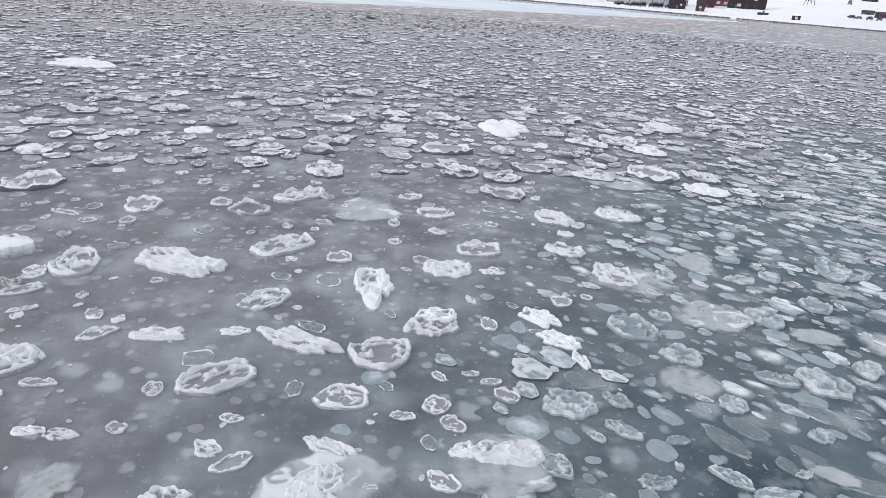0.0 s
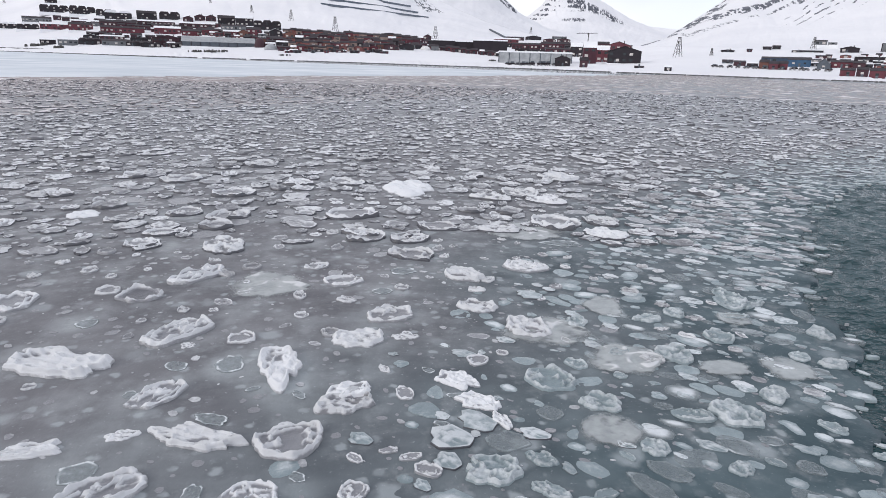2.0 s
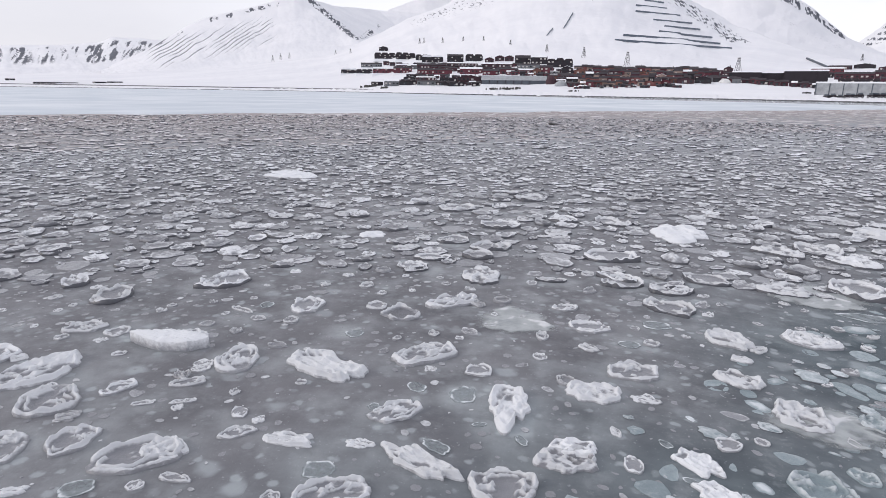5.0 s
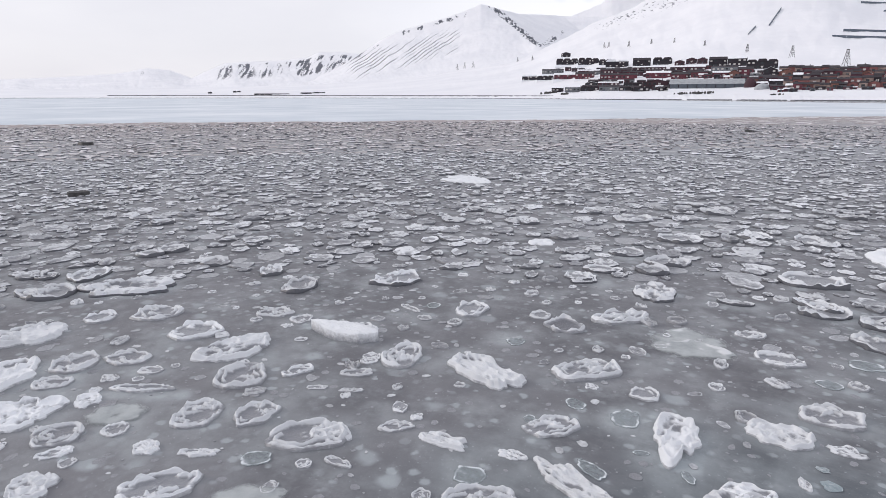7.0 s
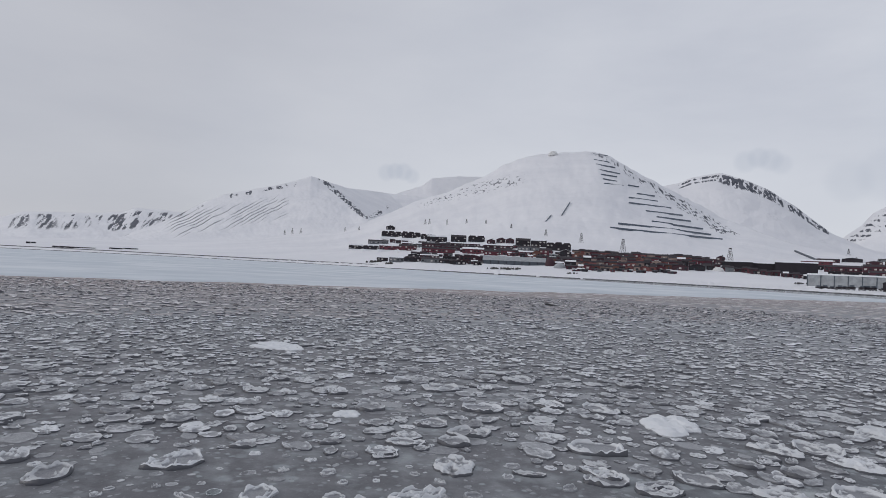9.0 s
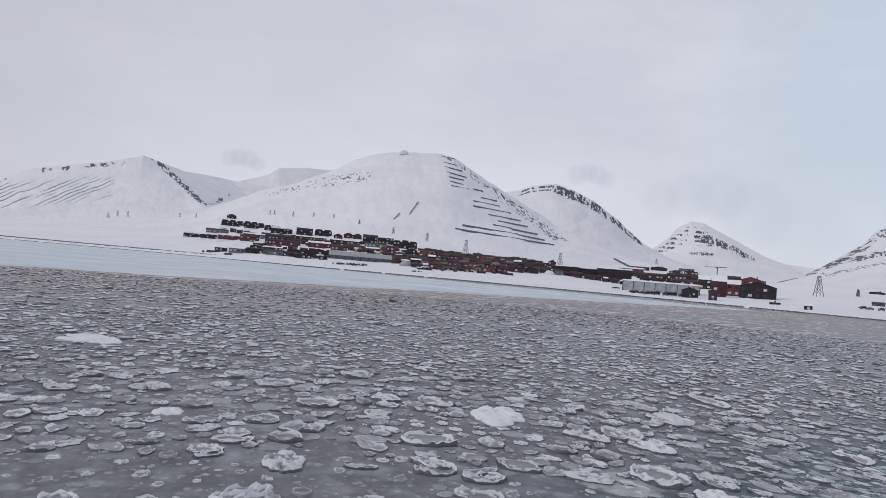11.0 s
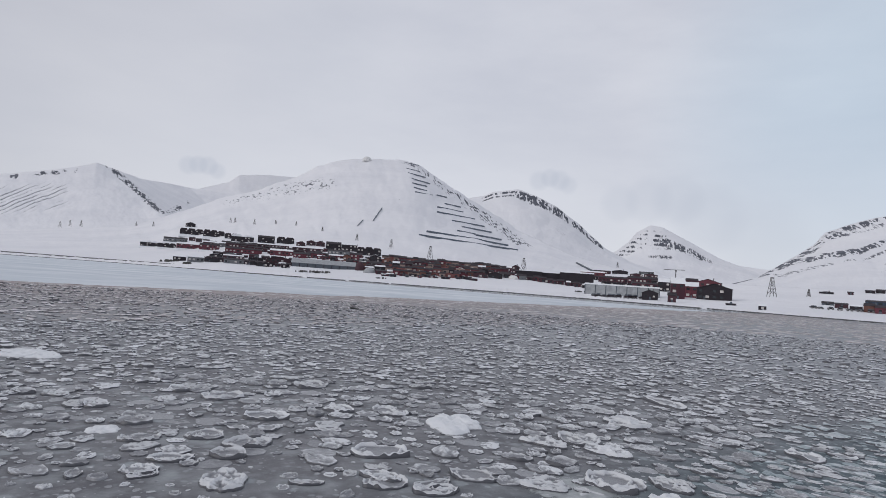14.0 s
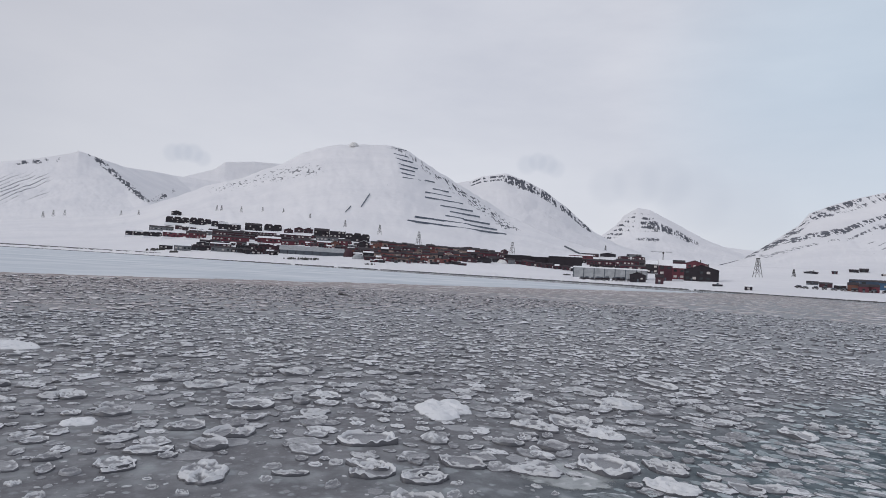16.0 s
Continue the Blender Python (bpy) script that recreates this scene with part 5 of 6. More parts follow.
def snow_fence(az0, el0, az1, el1):
    """A row of dark snow-supporting panels on the hillside."""
    n = max(3, int(math.hypot(az1 - az0, el1 - el0) / 0.45))
    fence = new("snow_fence")
    r, z = site((az0 + az1) / 2, (el0 + el1) / 2)
    c = bearing((az0 + az1) / 2) * r
    fence.location = (c.x, c.y, z)
    tagged(fence, "dark avalanche fence in a row across the snowy hillside", "avalanche fence", group="avalanche fences on the hill")
    ends = []
    for i in range(n + 1):
        a, e = az0 + (az1 - az0) * i / n, el0 + (el1 - el0) * i / n
        q, zz = site(a, e)
        ends.append(bearing(a) * q + Vector((0, 0, zz)) - fence.location)
    for a, b in zip(ends, ends[1:]):
        bm = bmesh.new()
        up = Vector((0, 0, 2.5))
        a, b = a + (b - a) * 0.04, b - (b - a) * 0.04
        side = (b - a).cross(up).normalized() * 0.5
        low = Vector((0, 0, -0.7))
        v = [bm.verts.new(p) for p in (a - side + low, b - side + low, b - side + up, a - side + up, a + side + low, b + side + low, b + side + up, a + side + up)]
        for f in ((0, 1, 2, 3), (7, 6, 5, 4), (0, 4, 5, 1), (1, 5, 6, 2), (2, 6, 7, 3), (3, 7, 4, 0)):
            bm.faces.new([v[i] for i in f])
        part("panel", bm, FENCE, fence)
    return fence


FENCE = plain("fence_steel", (0.11, 0.135, 0.17), 0.6, 0.0, 0.4, 0.2)


def dome(az, el, across, up, colour, label):
    r, z = site(az, el)
    p = bearing(az) * r
    bm = bmesh.new()
    bmesh.ops.create_uvsphere(bm, u_segments=24, v_segments=12, radius=1.0)
    for v in bm.verts:
        v.co.x *= r * radians(across) / 2
        v.co.y *= r * radians(across) / 2.4
        v.co.z = max(v.co.z, -0.15) * r * radians(up)
    me = bpy.data.meshes.new("dome_tent")
    bm.to_mesh(me)
    bm.free()
    me.materials.append(PAINT[colour])
    ob = new("dome_tent", me)
    ob.matrix_basis = pose(p.x, p.y, z, 0, 0, -az)
    return tagged(ob, label, "dome tent")


building("slab", "dark", -22.87, 2.78, 1.83, 0.44)
building("slab", "dark", -21.02, 2.78, 1.69, 0.49)
building("slab", "dark", -19.56, 2.80, 1.12, 0.40)
building("slab", "dark", -18.62, 2.57, 1.84, 0.55)
building("slab", "dark", -16.56, 2.67, 1.40, 0.56)
building("slab", "dark", -14.88, 2.75, 1.48, 0.51)
building("gable", "brown", -13.51, 2.64, 0.75, 0.41)
building("gable", "brown", -12.59, 2.81, 0.80, 0.41)
building("gable", "brown", -11.75, 2.81, 0.76, 0.41)
building("slab", "dark", -10.54, 2.53, 1.33, 0.67)
building("slab", "dark", -9.12, 2.57, 1.39, 0.68)
building("slab", "dark", -7.26, 2.32, 2.18, 0.68)
building("gable", "dark", -23.02, 3.50, 0.76, 0.34)
building("slab", "dark", -26.10, 1.41, 1.31, 0.38)
building("slab", "dark", -24.71, 1.42, 1.38, 0.33)
building("slab", "grey", -24.08, 1.90, 1.83, 0.34)
building("slab", "red", -23.03, 1.45, 1.77, 0.44)
building("slab", "red", -21.30, 1.48, 1.59, 0.49)
building("slab", "brown", -20.93, 1.85, 1.83, 0.34)
building("slab", "brown", -18.68, 1.81, 2.54, 0.45)
building("slab", "red", -18.41, 1.38, 3.03, 0.45)
building("slab", "brown", -15.93, 2.06, 2.67, 0.36)
building("slab", "red", -15.14, 1.50, 1.96, 0.51)
building("slab", "brown", -12.83, 2.01, 2.70, 0.41)
building("slab", "red", -13.36, 1.46, 1.40, 0.41)
building("slab", "red", -11.88, 1.56, 1.26, 0.47)
building("slab", "grey", -9.99, 2.04, 1.94, 0.36)
building("slab", "red", -10.17, 1.56, 1.33, 0.42)
building("gable", "orange", -9.24, 1.52, 0.72, 0.52)
building("slab", "red", -8.42, 1.62, 1.14, 0.63)
building("gable", "dark", -6.61, 1.47, 0.99, 0.63)
building("slab", "grey", -22.27, 0.33, 1.30, 0.49)
building("slab", "dark", -20.79, 0.42, 1.47, 0.39)
building("gable", "dark", -20.69, 0.93, 1.01, 0.30)
building("slab", "brown", -19.24, 0.92, 1.68, 0.30)
building("slab", "grey", -18.98, 0.44, 1.97, 0.40)
building("slab", "dark", -17.15, 0.81, 1.54, 0.35)
building("slab", "dark", -17.26, 0.45, 2.01, 0.30)
building("gable", "brown", -15.18, 0.63, 2.25, 0.66)
building("hall", "slate", -11.26, 0.61, 5.67, 0.64)
building("gable", "brown", 3.32, 0.77, 1.32, 0.42)
building("gable", "dark", 4.67, 0.79, 1.27, 0.48)
building("hall", "dark", 7.92, 1.03, 2.09, 0.63)
building("hall", "dark", 9.75, 0.97, 1.76, 0.63)
building("hall", "dark", 12.11, 0.84, 2.95, 0.88)
building("slab", "red", 13.50, 1.64, 2.12, 0.36)
building("slab", "maroon", 15.33, 1.17, 2.48, 0.46)
building("slab", "maroon", 17.86, 1.15, 2.47, 0.51)
building("slab", "dark", 15.66, 0.83, 2.62, 0.36)
building("slab", "maroon", 18.26, 0.82, 2.46, 0.40)
building("gable", "dark", 15.86, 1.97, 1.33, 0.31)
building("gable", "brown", 17.30, 1.78, 1.02, 0.25)
building("gable", "brown", 18.51, 1.74, 1.11, 0.30)
building("slab", "brown", 14.30, 1.89, 1.50, 0.26)
building("hall", "panel", 16.13, -0.06, 6.29, 0.84)
building("gable", "dark", 18.55, -0.18, 1.30, 0.76)
building("gable", "brown", 20.38, -0.22, 0.66, 0.70)
building("slab", "dark", 19.71, 0.65, 1.09, 0.95)
building("slab", "maroon", 20.84, 0.11, 1.12, 1.54)
building("slab", "red", 21.92, 0.28, 1.06, 1.14)
building("gable", "red", 23.20, 0.89, 1.99, 0.88)
building("gable", "dark", 23.76, 0.19, 2.69, 1.17)
building("slab", "brown", 21.93, 1.31, 0.97, 0.54)
building("gable", "dark", 27.44, -0.30, 0.55, 0.38)
building("slab", "dark", 25.05, -0.12, 0.75, 0.14)
building("slab", "grey", 18.11, 2.08, 1.21, 0.20)
building("gable", "dark", 31.85, 1.34, 0.95, 0.15)
building("gable", "dark", 34.71, 1.57, 0.59, 0.20)
building("gable", "dark", 35.33, 1.62, 0.54, 0.24)
building("gable", "brown", 33.45, 1.37, 0.37, 0.20)
building("slab", "dark", 37.52, 1.41, 2.10, 0.19)
building("slab", "grey", 38.31, 2.00, 0.82, 0.29)
building("gable", "grey", 39.12, 2.02, 0.55, 0.19)
building("slab", "blue", 37.11, 0.32, 1.54, 0.62)
building("slab", "navy", 35.35, 0.65, 1.85, 0.34)
building("slab", "orange", 34.65, 0.10, 0.68, 0.59)
building("slab", "red", 35.36, 0.06, 0.63, 0.53)
building("slab", "red", 36.03, 0.08, 0.63, 0.53)
building("gable", "slate", 38.79, 0.23, 0.86, 0.66)
building("gable", "dark", 40.31, 1.45, 1.17, 0.37)
building("hall", "grey", 43.04, 1.54, 1.59, 0.59)
building("hall", "olive", 44.80, 1.42, 2.71, 0.5)
building("slab", "grey", 46.50, 1.87, 1.07, 0.35)
building("slab", "red", 47.54, 1.65, 0.79, 0.43)
building("slab", "white", 48.15, 1.74, 0.35, 0.43)
building("slab", "dark", 48.70, 1.70, 0.73, 0.30)
building("slab", "dark", 41.85, 0.79, 2.27, 0.46)
building("slab", "red", 39.93, 0.34, 1.43, 0.47)
building("slab", "brown", 41.08, 0.31, 0.78, 0.46)
building("slab", "brown", 44.58, 0.86, 1.76, 0.36)
building("hall", "grey", 43.42, 0.30, 0.75, 0.50)
building("slab", "olive", 44.61, 0.28, 1.15, 0.45)
building("slab", "grey", 45.93, 0.36, 1.49, 0.40)
building("slab", "dark", 47.56, 0.82, 1.79, 0.35)
building("slab", "red", 40.46, -0.27, 0.91, 0.51)
building("slab", "brown", 41.37, -0.27, 0.73, 0.60)
building("slab", "red", 42.31, -0.36, 0.96, 0.64)
building("slab", "dark", 43.34, -0.21, 0.94, 0.50)
building("slab", "red", 44.32, -0.25, 0.85, 0.58)
building("slab", "orange", 45.09, -0.26, 0.53, 0.44)
building("slab", "brown", 45.88, -0.27, 0.89, 0.66)
building("slab", "maroon", 46.80, -0.26, 0.80, 0.61)
building("slab", "dark", 47.70, -0.29, 0.86, 0.69)
building("slab", "dark", 48.66, -0.32, 0.91, 0.72)
building("slab", "dark", 48.42, 0.52, 1.33, 0.30)
building("slab", "slate", 31.97, 0.45, 0.80, 0.25)
building("slab", "brown", 32.90, 0.28, 0.84, 0.35)
building("slab", "dark", 33.82, 0.17, 0.78, 0.39)
trestle(-32.63, 2.24, 0.53)
trestle(-31.96, 2.39, 0.53)
trestle(-31.20, 2.46, 0.54)
trestle(-27.23, 2.92, 0.42)
trestle(-25.93, 3.04, 0.43)
trestle(-19.78, 3.98, 0.49)
trestle(-19.40, 4.01, 0.50)
trestle(-17.74, 4.05, 0.50)
trestle(-15.91, 4.20, 0.46)
trestle(-14.09, 4.29, 0.41)
trestle(-11.70, 3.96, 0.46)
trestle(-8.48, 3.40, 0.63)
trestle(-5.26, 2.92, 0.89)
trestle(-1.56, 2.14, 1.27)
trestle(7.22, 1.52, 1.37)
trestle(15.62, 2.52, 0.51)
trestle(28.05, 0.82, 1.65)
trestle(30.66, 1.02, 0.64)
trestle(37.87, 1.63, 0.96)
snow_fence(-4.58, 10.94, -3.24, 10.77)
snow_fence(-4.44, 10.43, -3.10, 10.21)
snow_fence(-4.26, 10.03, -2.54, 9.73)
snow_fence(-4.07, 9.57, -2.08, 9.18)
snow_fence(-3.78, 9.12, -2.33, 8.91)
snow_fence(-3.60, 8.72, -2.31, 8.49)
snow_fence(-3.47, 8.31, -1.75, 8.11)
snow_fence(-1.38, 8.18, -0.41, 8.03)
snow_fence(-0.59, 7.44, 0.97, 7.21)
snow_fence(-1.26, 7.08, 1.26, 6.75)
snow_fence(-1.24, 6.61, 2.36, 6.18)
snow_fence(0.24, 5.90, 3.35, 5.55)
snow_fence(1.18, 5.38, 4.02, 5.05)
snow_fence(0.78, 4.98, 2.55, 4.76)
snow_fence(2.55, 4.71, 5.01, 4.41)
snow_fence(-2.08, 4.71, 3.16, 4.26)
snow_fence(3.16, 4.21, 5.67, 3.92)
snow_fence(-2.75, 4.30, 1.95, 3.93)
snow_fence(1.95, 3.93, 6.58, 3.54)
snow_fence(-7.13, 5.28, -6.42, 6.53)
snow_fence(-8.55, 4.65, -8.07, 5.26)

# small houses crowded together below the hill
for row, (e0, e1, tall) in enumerate(((1.72, 1.50, 0.52), (1.42, 1.30, 0.52), (1.10, 1.08, 0.52), (0.78, 0.88, 0.50), (0.44, 0.64, 0.48))):
    a = -6.0 + 0.15 * row
    while a < (6.2, 5.4, 4.4, 3.4, 1.8)[row]:
        wide = town_random.uniform(0.42, 0.8)
        share = (a + 6) / 12
        building("gable" if town_random.random() < 0.6 else "slab", town_random.choice(("red", "brown", "rose", "maroon", "orange", "dark", "beige", "rose", "red", "beige")),
                 a + wide / 2, e0 + (e1 - e0) * share + town_random.uniform(-0.05, 0.05), wide, tall * town_random.uniform(0.75, 1.05))
        a += wide + town_random.uniform(0.0, 0.07)
# sheds and smaller houses that fill the gaps between the long rows
for az0, az1, low0, low1, tall, count in ((-23, -8, 2.30, 1.62, 0.34, 24), (-21, -8, 1.95, 1.30, 0.36, 28), (-21, -8, 1.12, 0.95, 0.36, 26), (-20, -13, 0.62, 0.62, 0.26, 9), (-8.6, -5.4, 1.02, 1.0, 0.42, 6), (-6.6, -5.2, 0.55, 0.50, 0.36, 3), (-22.5, -14, 0.50, 0.48, 0.36, 20), (-14, -7, 1.72, 1.70, 0.34, 16), (-6, 3, 0.30, 0.50, 0.26, 16), (-6, 6, 1.95, 1.70, 0.30, 18), (6.2, 13.0, 1.42, 1.05, 0.34, 16), (5.0, 13.4, 0.98, 0.50, 0.42, 24), (13, 20, 1.35, 1.30, 0.32, 22), (33.5, 50, 0.40, 0.34, 0.24, 26), (35, 50, 0.72, 0.72, 0.24, 20), (38, 50, 1.05, 1.10, 0.26, 14)):
    for i in range(count):
        f = (i + town_random.uniform(0.1, 0.9)) / count
        building(town_random.choice(("slab", "gable", "slab")), town_random.choice(("dark", "brown", "maroon", "red", "dark", "grey", "rose", "orange", "white") if az0 > 30 else ("dark", "brown", "maroon", "red", "dark", "maroon", "brown", "grey")),
                 az0 + (az1 - az0) * f, low0 + (low1 - low0) * f + town_random.uniform(-0.06, 0.06), town_random.uniform(0.35, 0.75), tall * town_random.uniform(0.7, 1.05))
dome(-7.95, 0.66, 0.95, 0.75, "brown", "rust-brown dome tent beside the hall")
dome(-7.05, 0.50, 1.15, 0.46, "panel", "pale blue-grey dome tent by the shore")
dome(6.36, 0.85, 0.95, 0.36, "white", "pale snow-covered dome tent by the shore")
dome(-1.52, 1.42, 0.55, 0.50, "white", "round white storage tank among the houses")
dome(48.1, 1.70, 0.5, 0.45, "white", "round white storage tank among the houses")


def crane(az, el, up, reach):
    """A tower crane behind the roofs."""
    r, z = site(az, el)
    h, p = r * radians(up), bearing(az) * r
    ob = new("tower_crane")
    ob.matrix_basis = pose(p.x, p.y, z, 0, 0, -az)
    tagged(ob, "slim dark tower crane with a level jib", "crane")
    L = r * radians(reach)
    for name, a, b, g in (("mast", (0, 0, -1), (0, 0, h), 0.9), ("jib", (-L * 0.58, 0, h * 0.96), (L * 0.42, 0, h * 1.0), 0.6), ("cab", (-0.9, 0, h * 0.9), (0.9, 0, h * 0.9), 1.8)):
        bm = bmesh.new()
        beam_into(bm, a, b, g)
        part(name, bm, STEEL, ob)


def radio_mast(az, el, up):
    """A tall lattice mast with aerials."""
    r, z = site(az, el)
    h, p = r * radians(up), bearing(az) * r
    ob = new("radio_mast")
    ob.matrix_basis = pose(p.x, p.y, z - 0.5, 0, 0, -az)
    tagged(ob, "tall grey lattice radio mast in the snow", "mast")
    for i in range(3):
        bm = bmesh.new()
        x, y = math.cos(i * 2.09) * 0.55, math.sin(i * 2.09) * 0.55
        beam_into(bm, (x, y, 0), (x * 0.7, y * 0.7, h), 0.3)
        part("leg", bm, PAINT["grey"], ob)
    for k in range(12):
        bm = bmesh.new()
        q = 1 if k % 2 else -1
        beam_into(bm, (-0.5 * q, 0, h * k / 12), (0.5 * q, 0, h * (k + 1) / 12), 0.16)
        part("lacing", bm, PAINT["grey"], ob)
    for x, f in ((-0.9, 0.90), (0.8, 0.82), (-0.7, 0.12)):
        bm = bmesh.new()
        box_into(bm, x - 0.4, x + 0.4, -0.5, 0.3, h * f, h * f + 2.2)
        part("aerial", bm, PAINT["grey"], ob)


def conveyor(a, b):
    """A sloping covered conveyor on legs."""
    (r0, z0), (r1, z1) = site(*a), site(*b)
    p, q = bearing(a[0]) * r0 + Vector((0, 0, z0 + 1)), bearing(b[0]) * r1 + Vector((0, 0, z1 + 1))
    ob = new("conveyor_bridge")
    ob.location = q
    tagged(ob, "dark sloping conveyor bridge on thin legs", "conveyor")
    bm = bmesh.new()
    beam_into(bm, p - q, Vector((0, 0, 0)), 2.4)
    part("gallery", bm, PAINT["slate"], ob)
    for f in (0.1, 0.4, 0.7):
        bm = bmesh.new()
        c = (p - q) * f
        beam_into(bm, c, c - Vector((0, 0, 7)), 0.5)
        part("leg", bm, STEEL, ob)


dome(-8.15, 10.80, 0.9, 0.42, "white", "snowy mound on the summit of the hill")
crane(20.58, 1.72, 0.92, 1.75)
radio_mast(44.78, 1.55, 3.45)
conveyor((11.98, 2.71), (13.54, 2.0))


def parked_machine(az, el, across, up):
    """A dark snow machine or container by the hall."""
    r, z = site(az, el)
    w, h, p = r * radians(across), r * radians(up), bearing(az) * r
    ob = new("parked_vehicle")
    ob.matrix_basis = pose(p.x, p.y, z, 0, 0, -az + town_random.uniform(-30, 30))
    tagged(ob, "dark parked vehicle in front of the hall", "vehicle", group="parked vehicles")
    bm = bmesh.new()
    box_into(bm, -w / 2, w / 2, 0, 2.2, 0.5, h * 0.7)
    bmesh.ops.bevel(bm, geom=bm.edges, offset=0.2, segments=1, affect="EDGES")
    part("body", bm, PAINT["dark"], ob)
    bm = bmesh.new()
    box_into(bm, -w * 0.22, w * 0.35, 0.15, 2.0, h * 0.7, h)
    part("cab", bm, PAINT["slate"], ob)
    for x in (-w * 0.32, w * 0.32):
        bm = bmesh.new()
        bmesh.ops.create_cone(bm, cap_ends=True, segments=14, radius1=0.55, radius2=0.55, depth=0.4, matrix=pose(x, 0.0, 0.5, 90, 0, 0))
        part("wheel", bm, STONE, ob)


for i in range(12):
    parked_machine(13.7 + i * 0.46 + town_random.uniform(-0.1, 0.1), -0.27 + i * 0.013, town_random.uniform(0.35, 0.6), town_random.uniform(0.26, 0.42))
for i in range(14):
    parked_machine(31.0 + i * 0.62 + town_random.uniform(-0.15, 0.15), 0.10 - i * 0.005, town_random.uniform(0.3, 0.55), town_random.uniform(0.2, 0.32))


def shore_stones():
    """A dark line of stones along the foot of the snow bank."""
    rs = np.random.default_rng(61)
    V, Q, n = [], [], 0
    cube = np.array([(-1, -1, -1), (1, -1, -1), (1, 1, -1), (-1, 1, -1), (-0.7, -0.6, 1), (0.6, -0.7, 1), (0.7, 0.6, 1), (-0.6, 0.7, 1)]) * 0.5
    faces = np.array([(0, 1, 5, 4), (1, 2, 6, 5), (2, 3, 7, 6), (3, 0, 4, 7), (4, 5, 6, 7)])
    for az in np.arange(-86, 64, 0.03):
        if fbm(np.array(az * 0.9), np.array(1.0), 4) < 0.22:
            continue
        r = float(shore_range(az)) + rs.normal() * 0.4 - 1.0
        s = rs.uniform(0.3, 0.75) * (r / 350) ** 0.75
        p = np.array([r * math.sin(radians(az)), r * math.cos(radians(az)), 0.25])
        V.append(cube * np.array([s * 1.5, s, s * 0.75]) * rs.uniform(0.7, 1.3, 3) + p)
        Q.append(faces + n)
        n += 8
    me = mesh_of("shore_stones", np.concatenate(V), np.concatenate(Q), None, STONE, False)
    tagged(new("shore_stones", me), "dark stones along the snowy shoreline", "stones", kind="stuff")


shore_stones()


def rock_pile(az, el, across, up):
    """Dark boulders that show through the snow bank."""
    rs = np.random.default_rng(int(abs(az) * 100))
    r, z = site(az, el)
    cube = np.array([(-1, -1, -1), (1, -1, -1), (1, 1, -1), (-1, 1, -1), (-0.7, -0.6, 0.8), (0.6, -0.7, 1), (0.7, 0.6, 0.7), (-0.6, 0.7, 1)]) * 0.5
    faces = np.array([(0, 1, 5, 4), (1, 2, 6, 5), (2, 3, 7, 6), (3, 0, 4, 7), (4, 5, 6, 7)])
    pile = new("rock_pile")
    pile.location = (r * math.sin(radians(az)), r * math.cos(radians(az)), z)
    tagged(pile, "dark boulders showing through the snow bank", "rocks", group="rock piles on the shore")
    for n in range(14):
        a = az + rs.normal() * across * 0.25
        q = r + rs.normal() * 2.0
        s = r * radians(up) * rs.uniform(0.4, 1.0)
        p = np.array([q * math.sin(radians(a)), q * math.cos(radians(a)), land_at(a, q) + 0.9]) - np.array(pile.location)
        child("boulder", mesh_of("boulder", cube * s * rs.uniform(0.7, 1.4, 3) + p, faces, None, STEEL, False), pile)


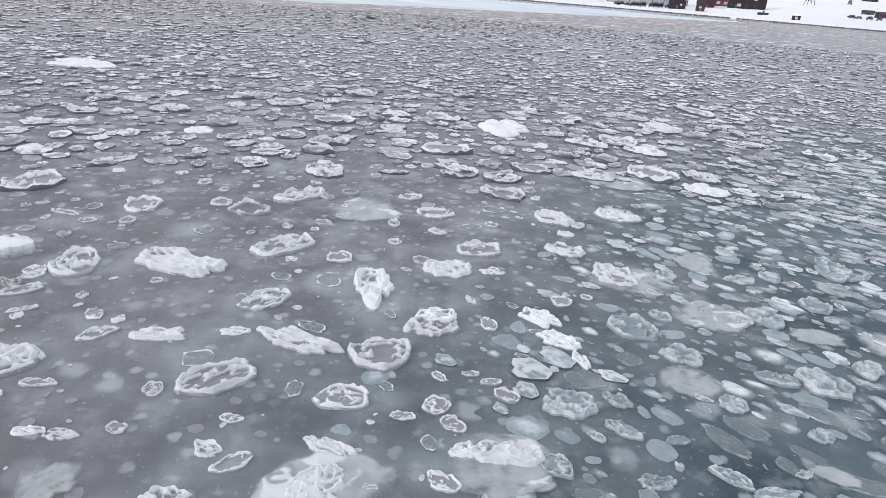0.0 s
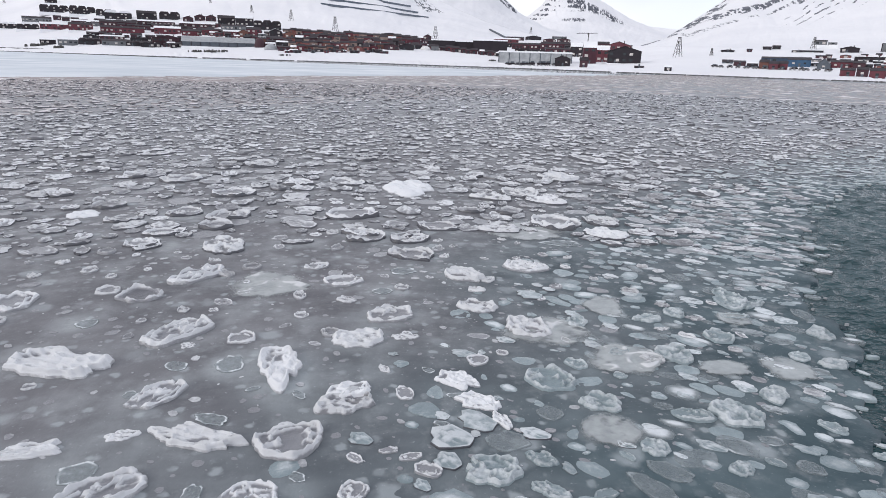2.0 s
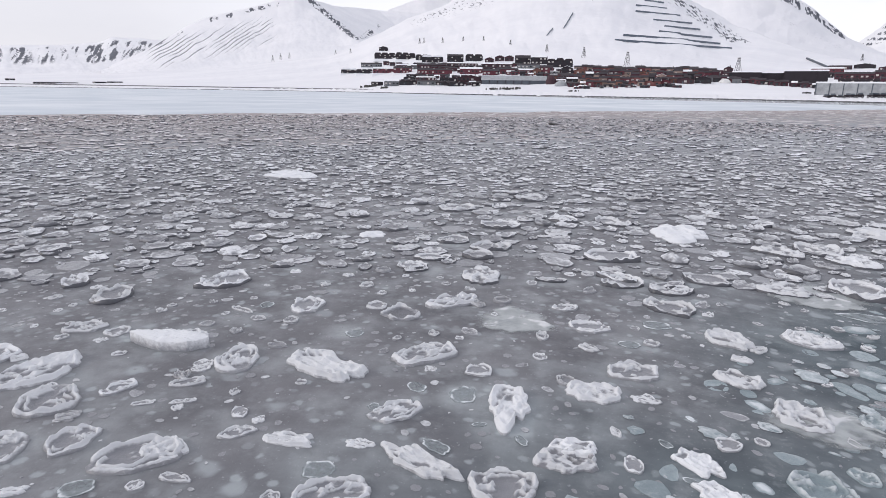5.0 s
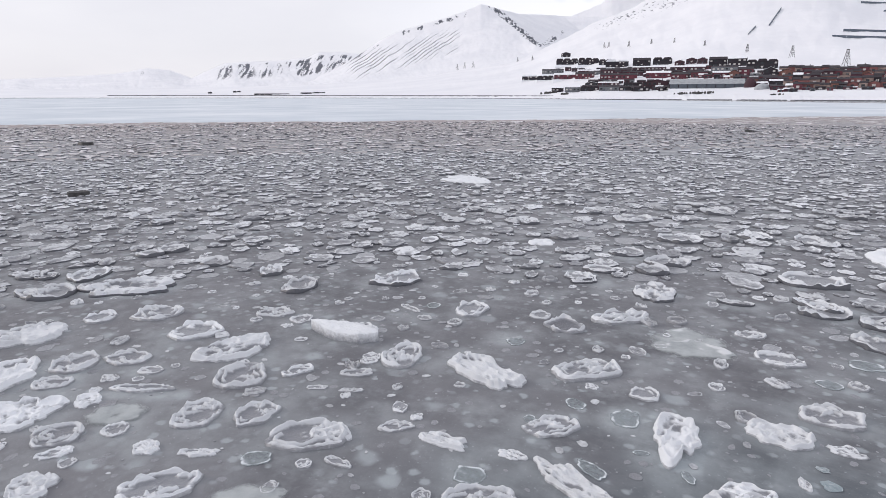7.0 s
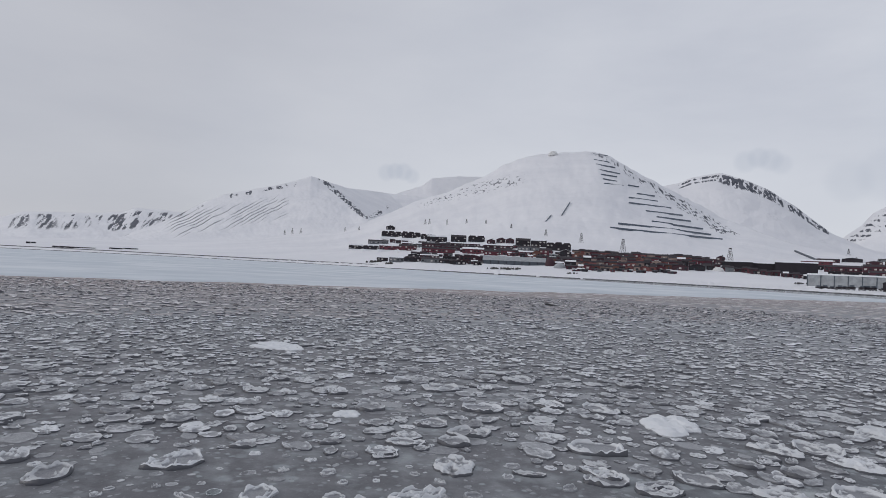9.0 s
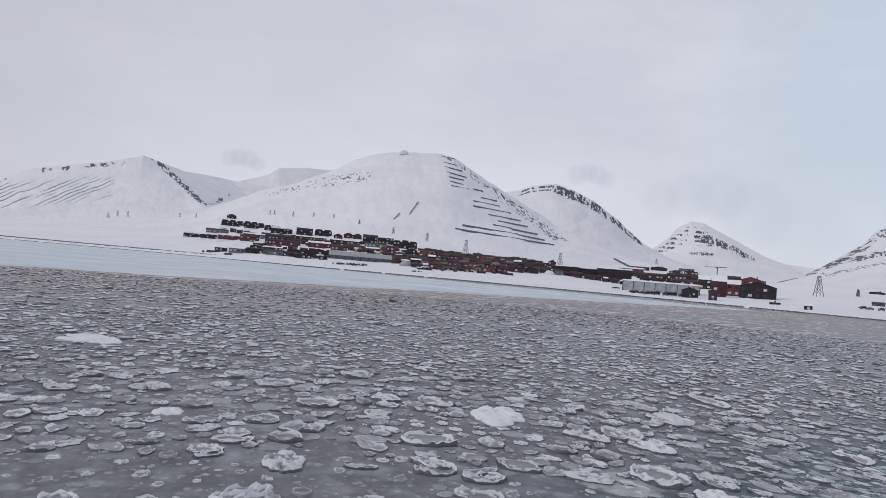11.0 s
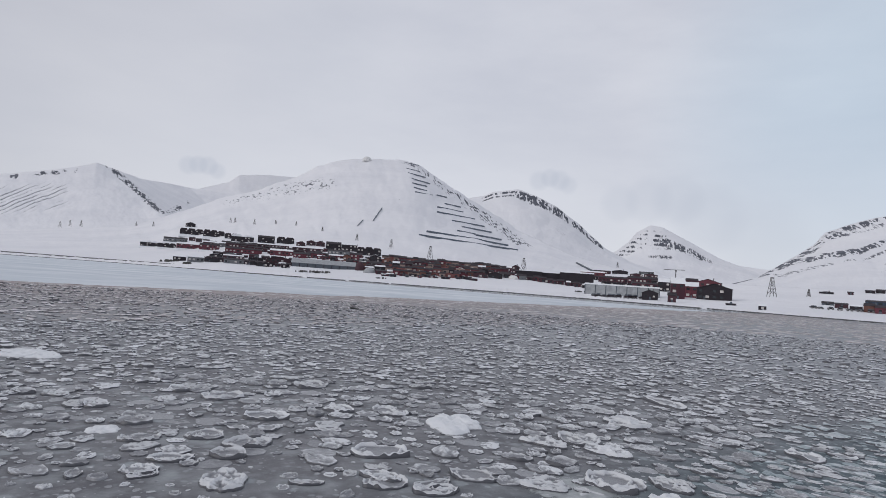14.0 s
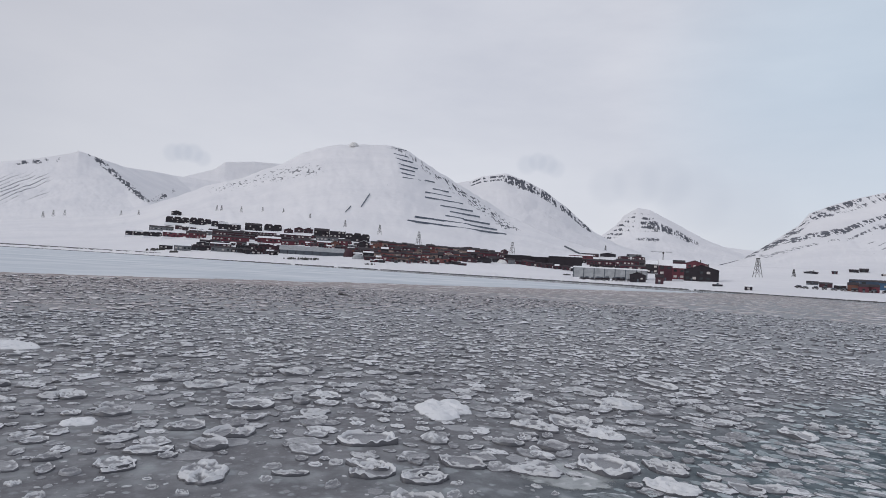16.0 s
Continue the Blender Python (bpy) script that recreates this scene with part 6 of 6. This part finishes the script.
# houses between the long hall and the crowd below the hill
for colour, az, el, across, up in (("red", -6.75, 1.10, 1.3, 0.42), ("orange", -7.75, 1.02, 0.7, 0.48), ("dark", -6.1, 0.78, 0.95, 0.40), ("rose", -6.3, 1.50, 0.9, 0.40), ("brown", -7.1, 0.80, 0.8, 0.34), ("maroon", -5.9, 0.42, 1.1, 0.34),
                                   ("dark", -23.6, 0.36, 1.0, 0.40), ("dark", -16.4, 0.40, 1.3, 0.36),
                                   ("maroon", -17.0, 2.32, 1.4, 0.26), ("red", -11.6, 2.34, 1.2, 0.28)):
    building("slab", colour, az, el, across, up)
rock_pile(-24.3, 0.20, 1.0, 0.30)
rock_pile(-22.9, 0.10, 0.8, 0.22)
rock_pile(-12.6, 0.12, 2.2, 0.22)
rock_pile(-11.4, 0.14, 1.6, 0.22)
rock_pile(-6.0, -0.05, 1.0, 0.16)
rock_pile(12.4, 0.05, 1.4, 0.14)


def road_bank(az0, az1, above, tall):
    """The dark cut edge of the shore road, broken where snow has drifted over it."""
    V, Q, n = [], [], 0
    for az in np.arange(az0, az1, 0.12):
        if fbm(np.array(az * 1.3 + 40), np.array(2.0), 4) < 0.20:
            continue
        q = []
        for a in (az, az + 0.125):
            r, z = site(a, -math.degrees(EYE / float(shore_range(a))) + above)
            for dr, dz in ((0.0, -0.6), (0.0, tall), (1.6, tall + 0.05), (1.6, -0.6)):
                p = bearing(a) * (r + dr)
                q.append((p.x, p.y, z + dz + 0.25))
        V += q
        Q += [(n + i, n + 4 + i, n + 4 + (i + 1) % 4, n + (i + 1) % 4) for i in range(4)]
        n += 8
    tagged(new("road_bank", mesh_of("road_bank", np.array(V), np.array(Q), None, STONE, False)), "dark cut edge of the shore road in the snow", "road", kind="structure")


road_bank(-62, -24, 0.20, 1.1)
# low sheds along the shore road
building("slab", "dark", -49.86, 0.17, 1.44, 0.10)
building("slab", "dark", -48.38, 0.21, 1.42, 0.09)
building("slab", "dark", -46.17, 0.26, 0.94, 0.10)
building("slab", "dark", -45.08, 0.31, 1.05, 0.11)
building("gable", "dark", -54.23, 0.29, 0.29, 0.11)
building("gable", "dark", -52.21, 0.38, 0.26, 0.11)
building("gable", "dark", -51.88, 0.40, 0.30, 0.09)
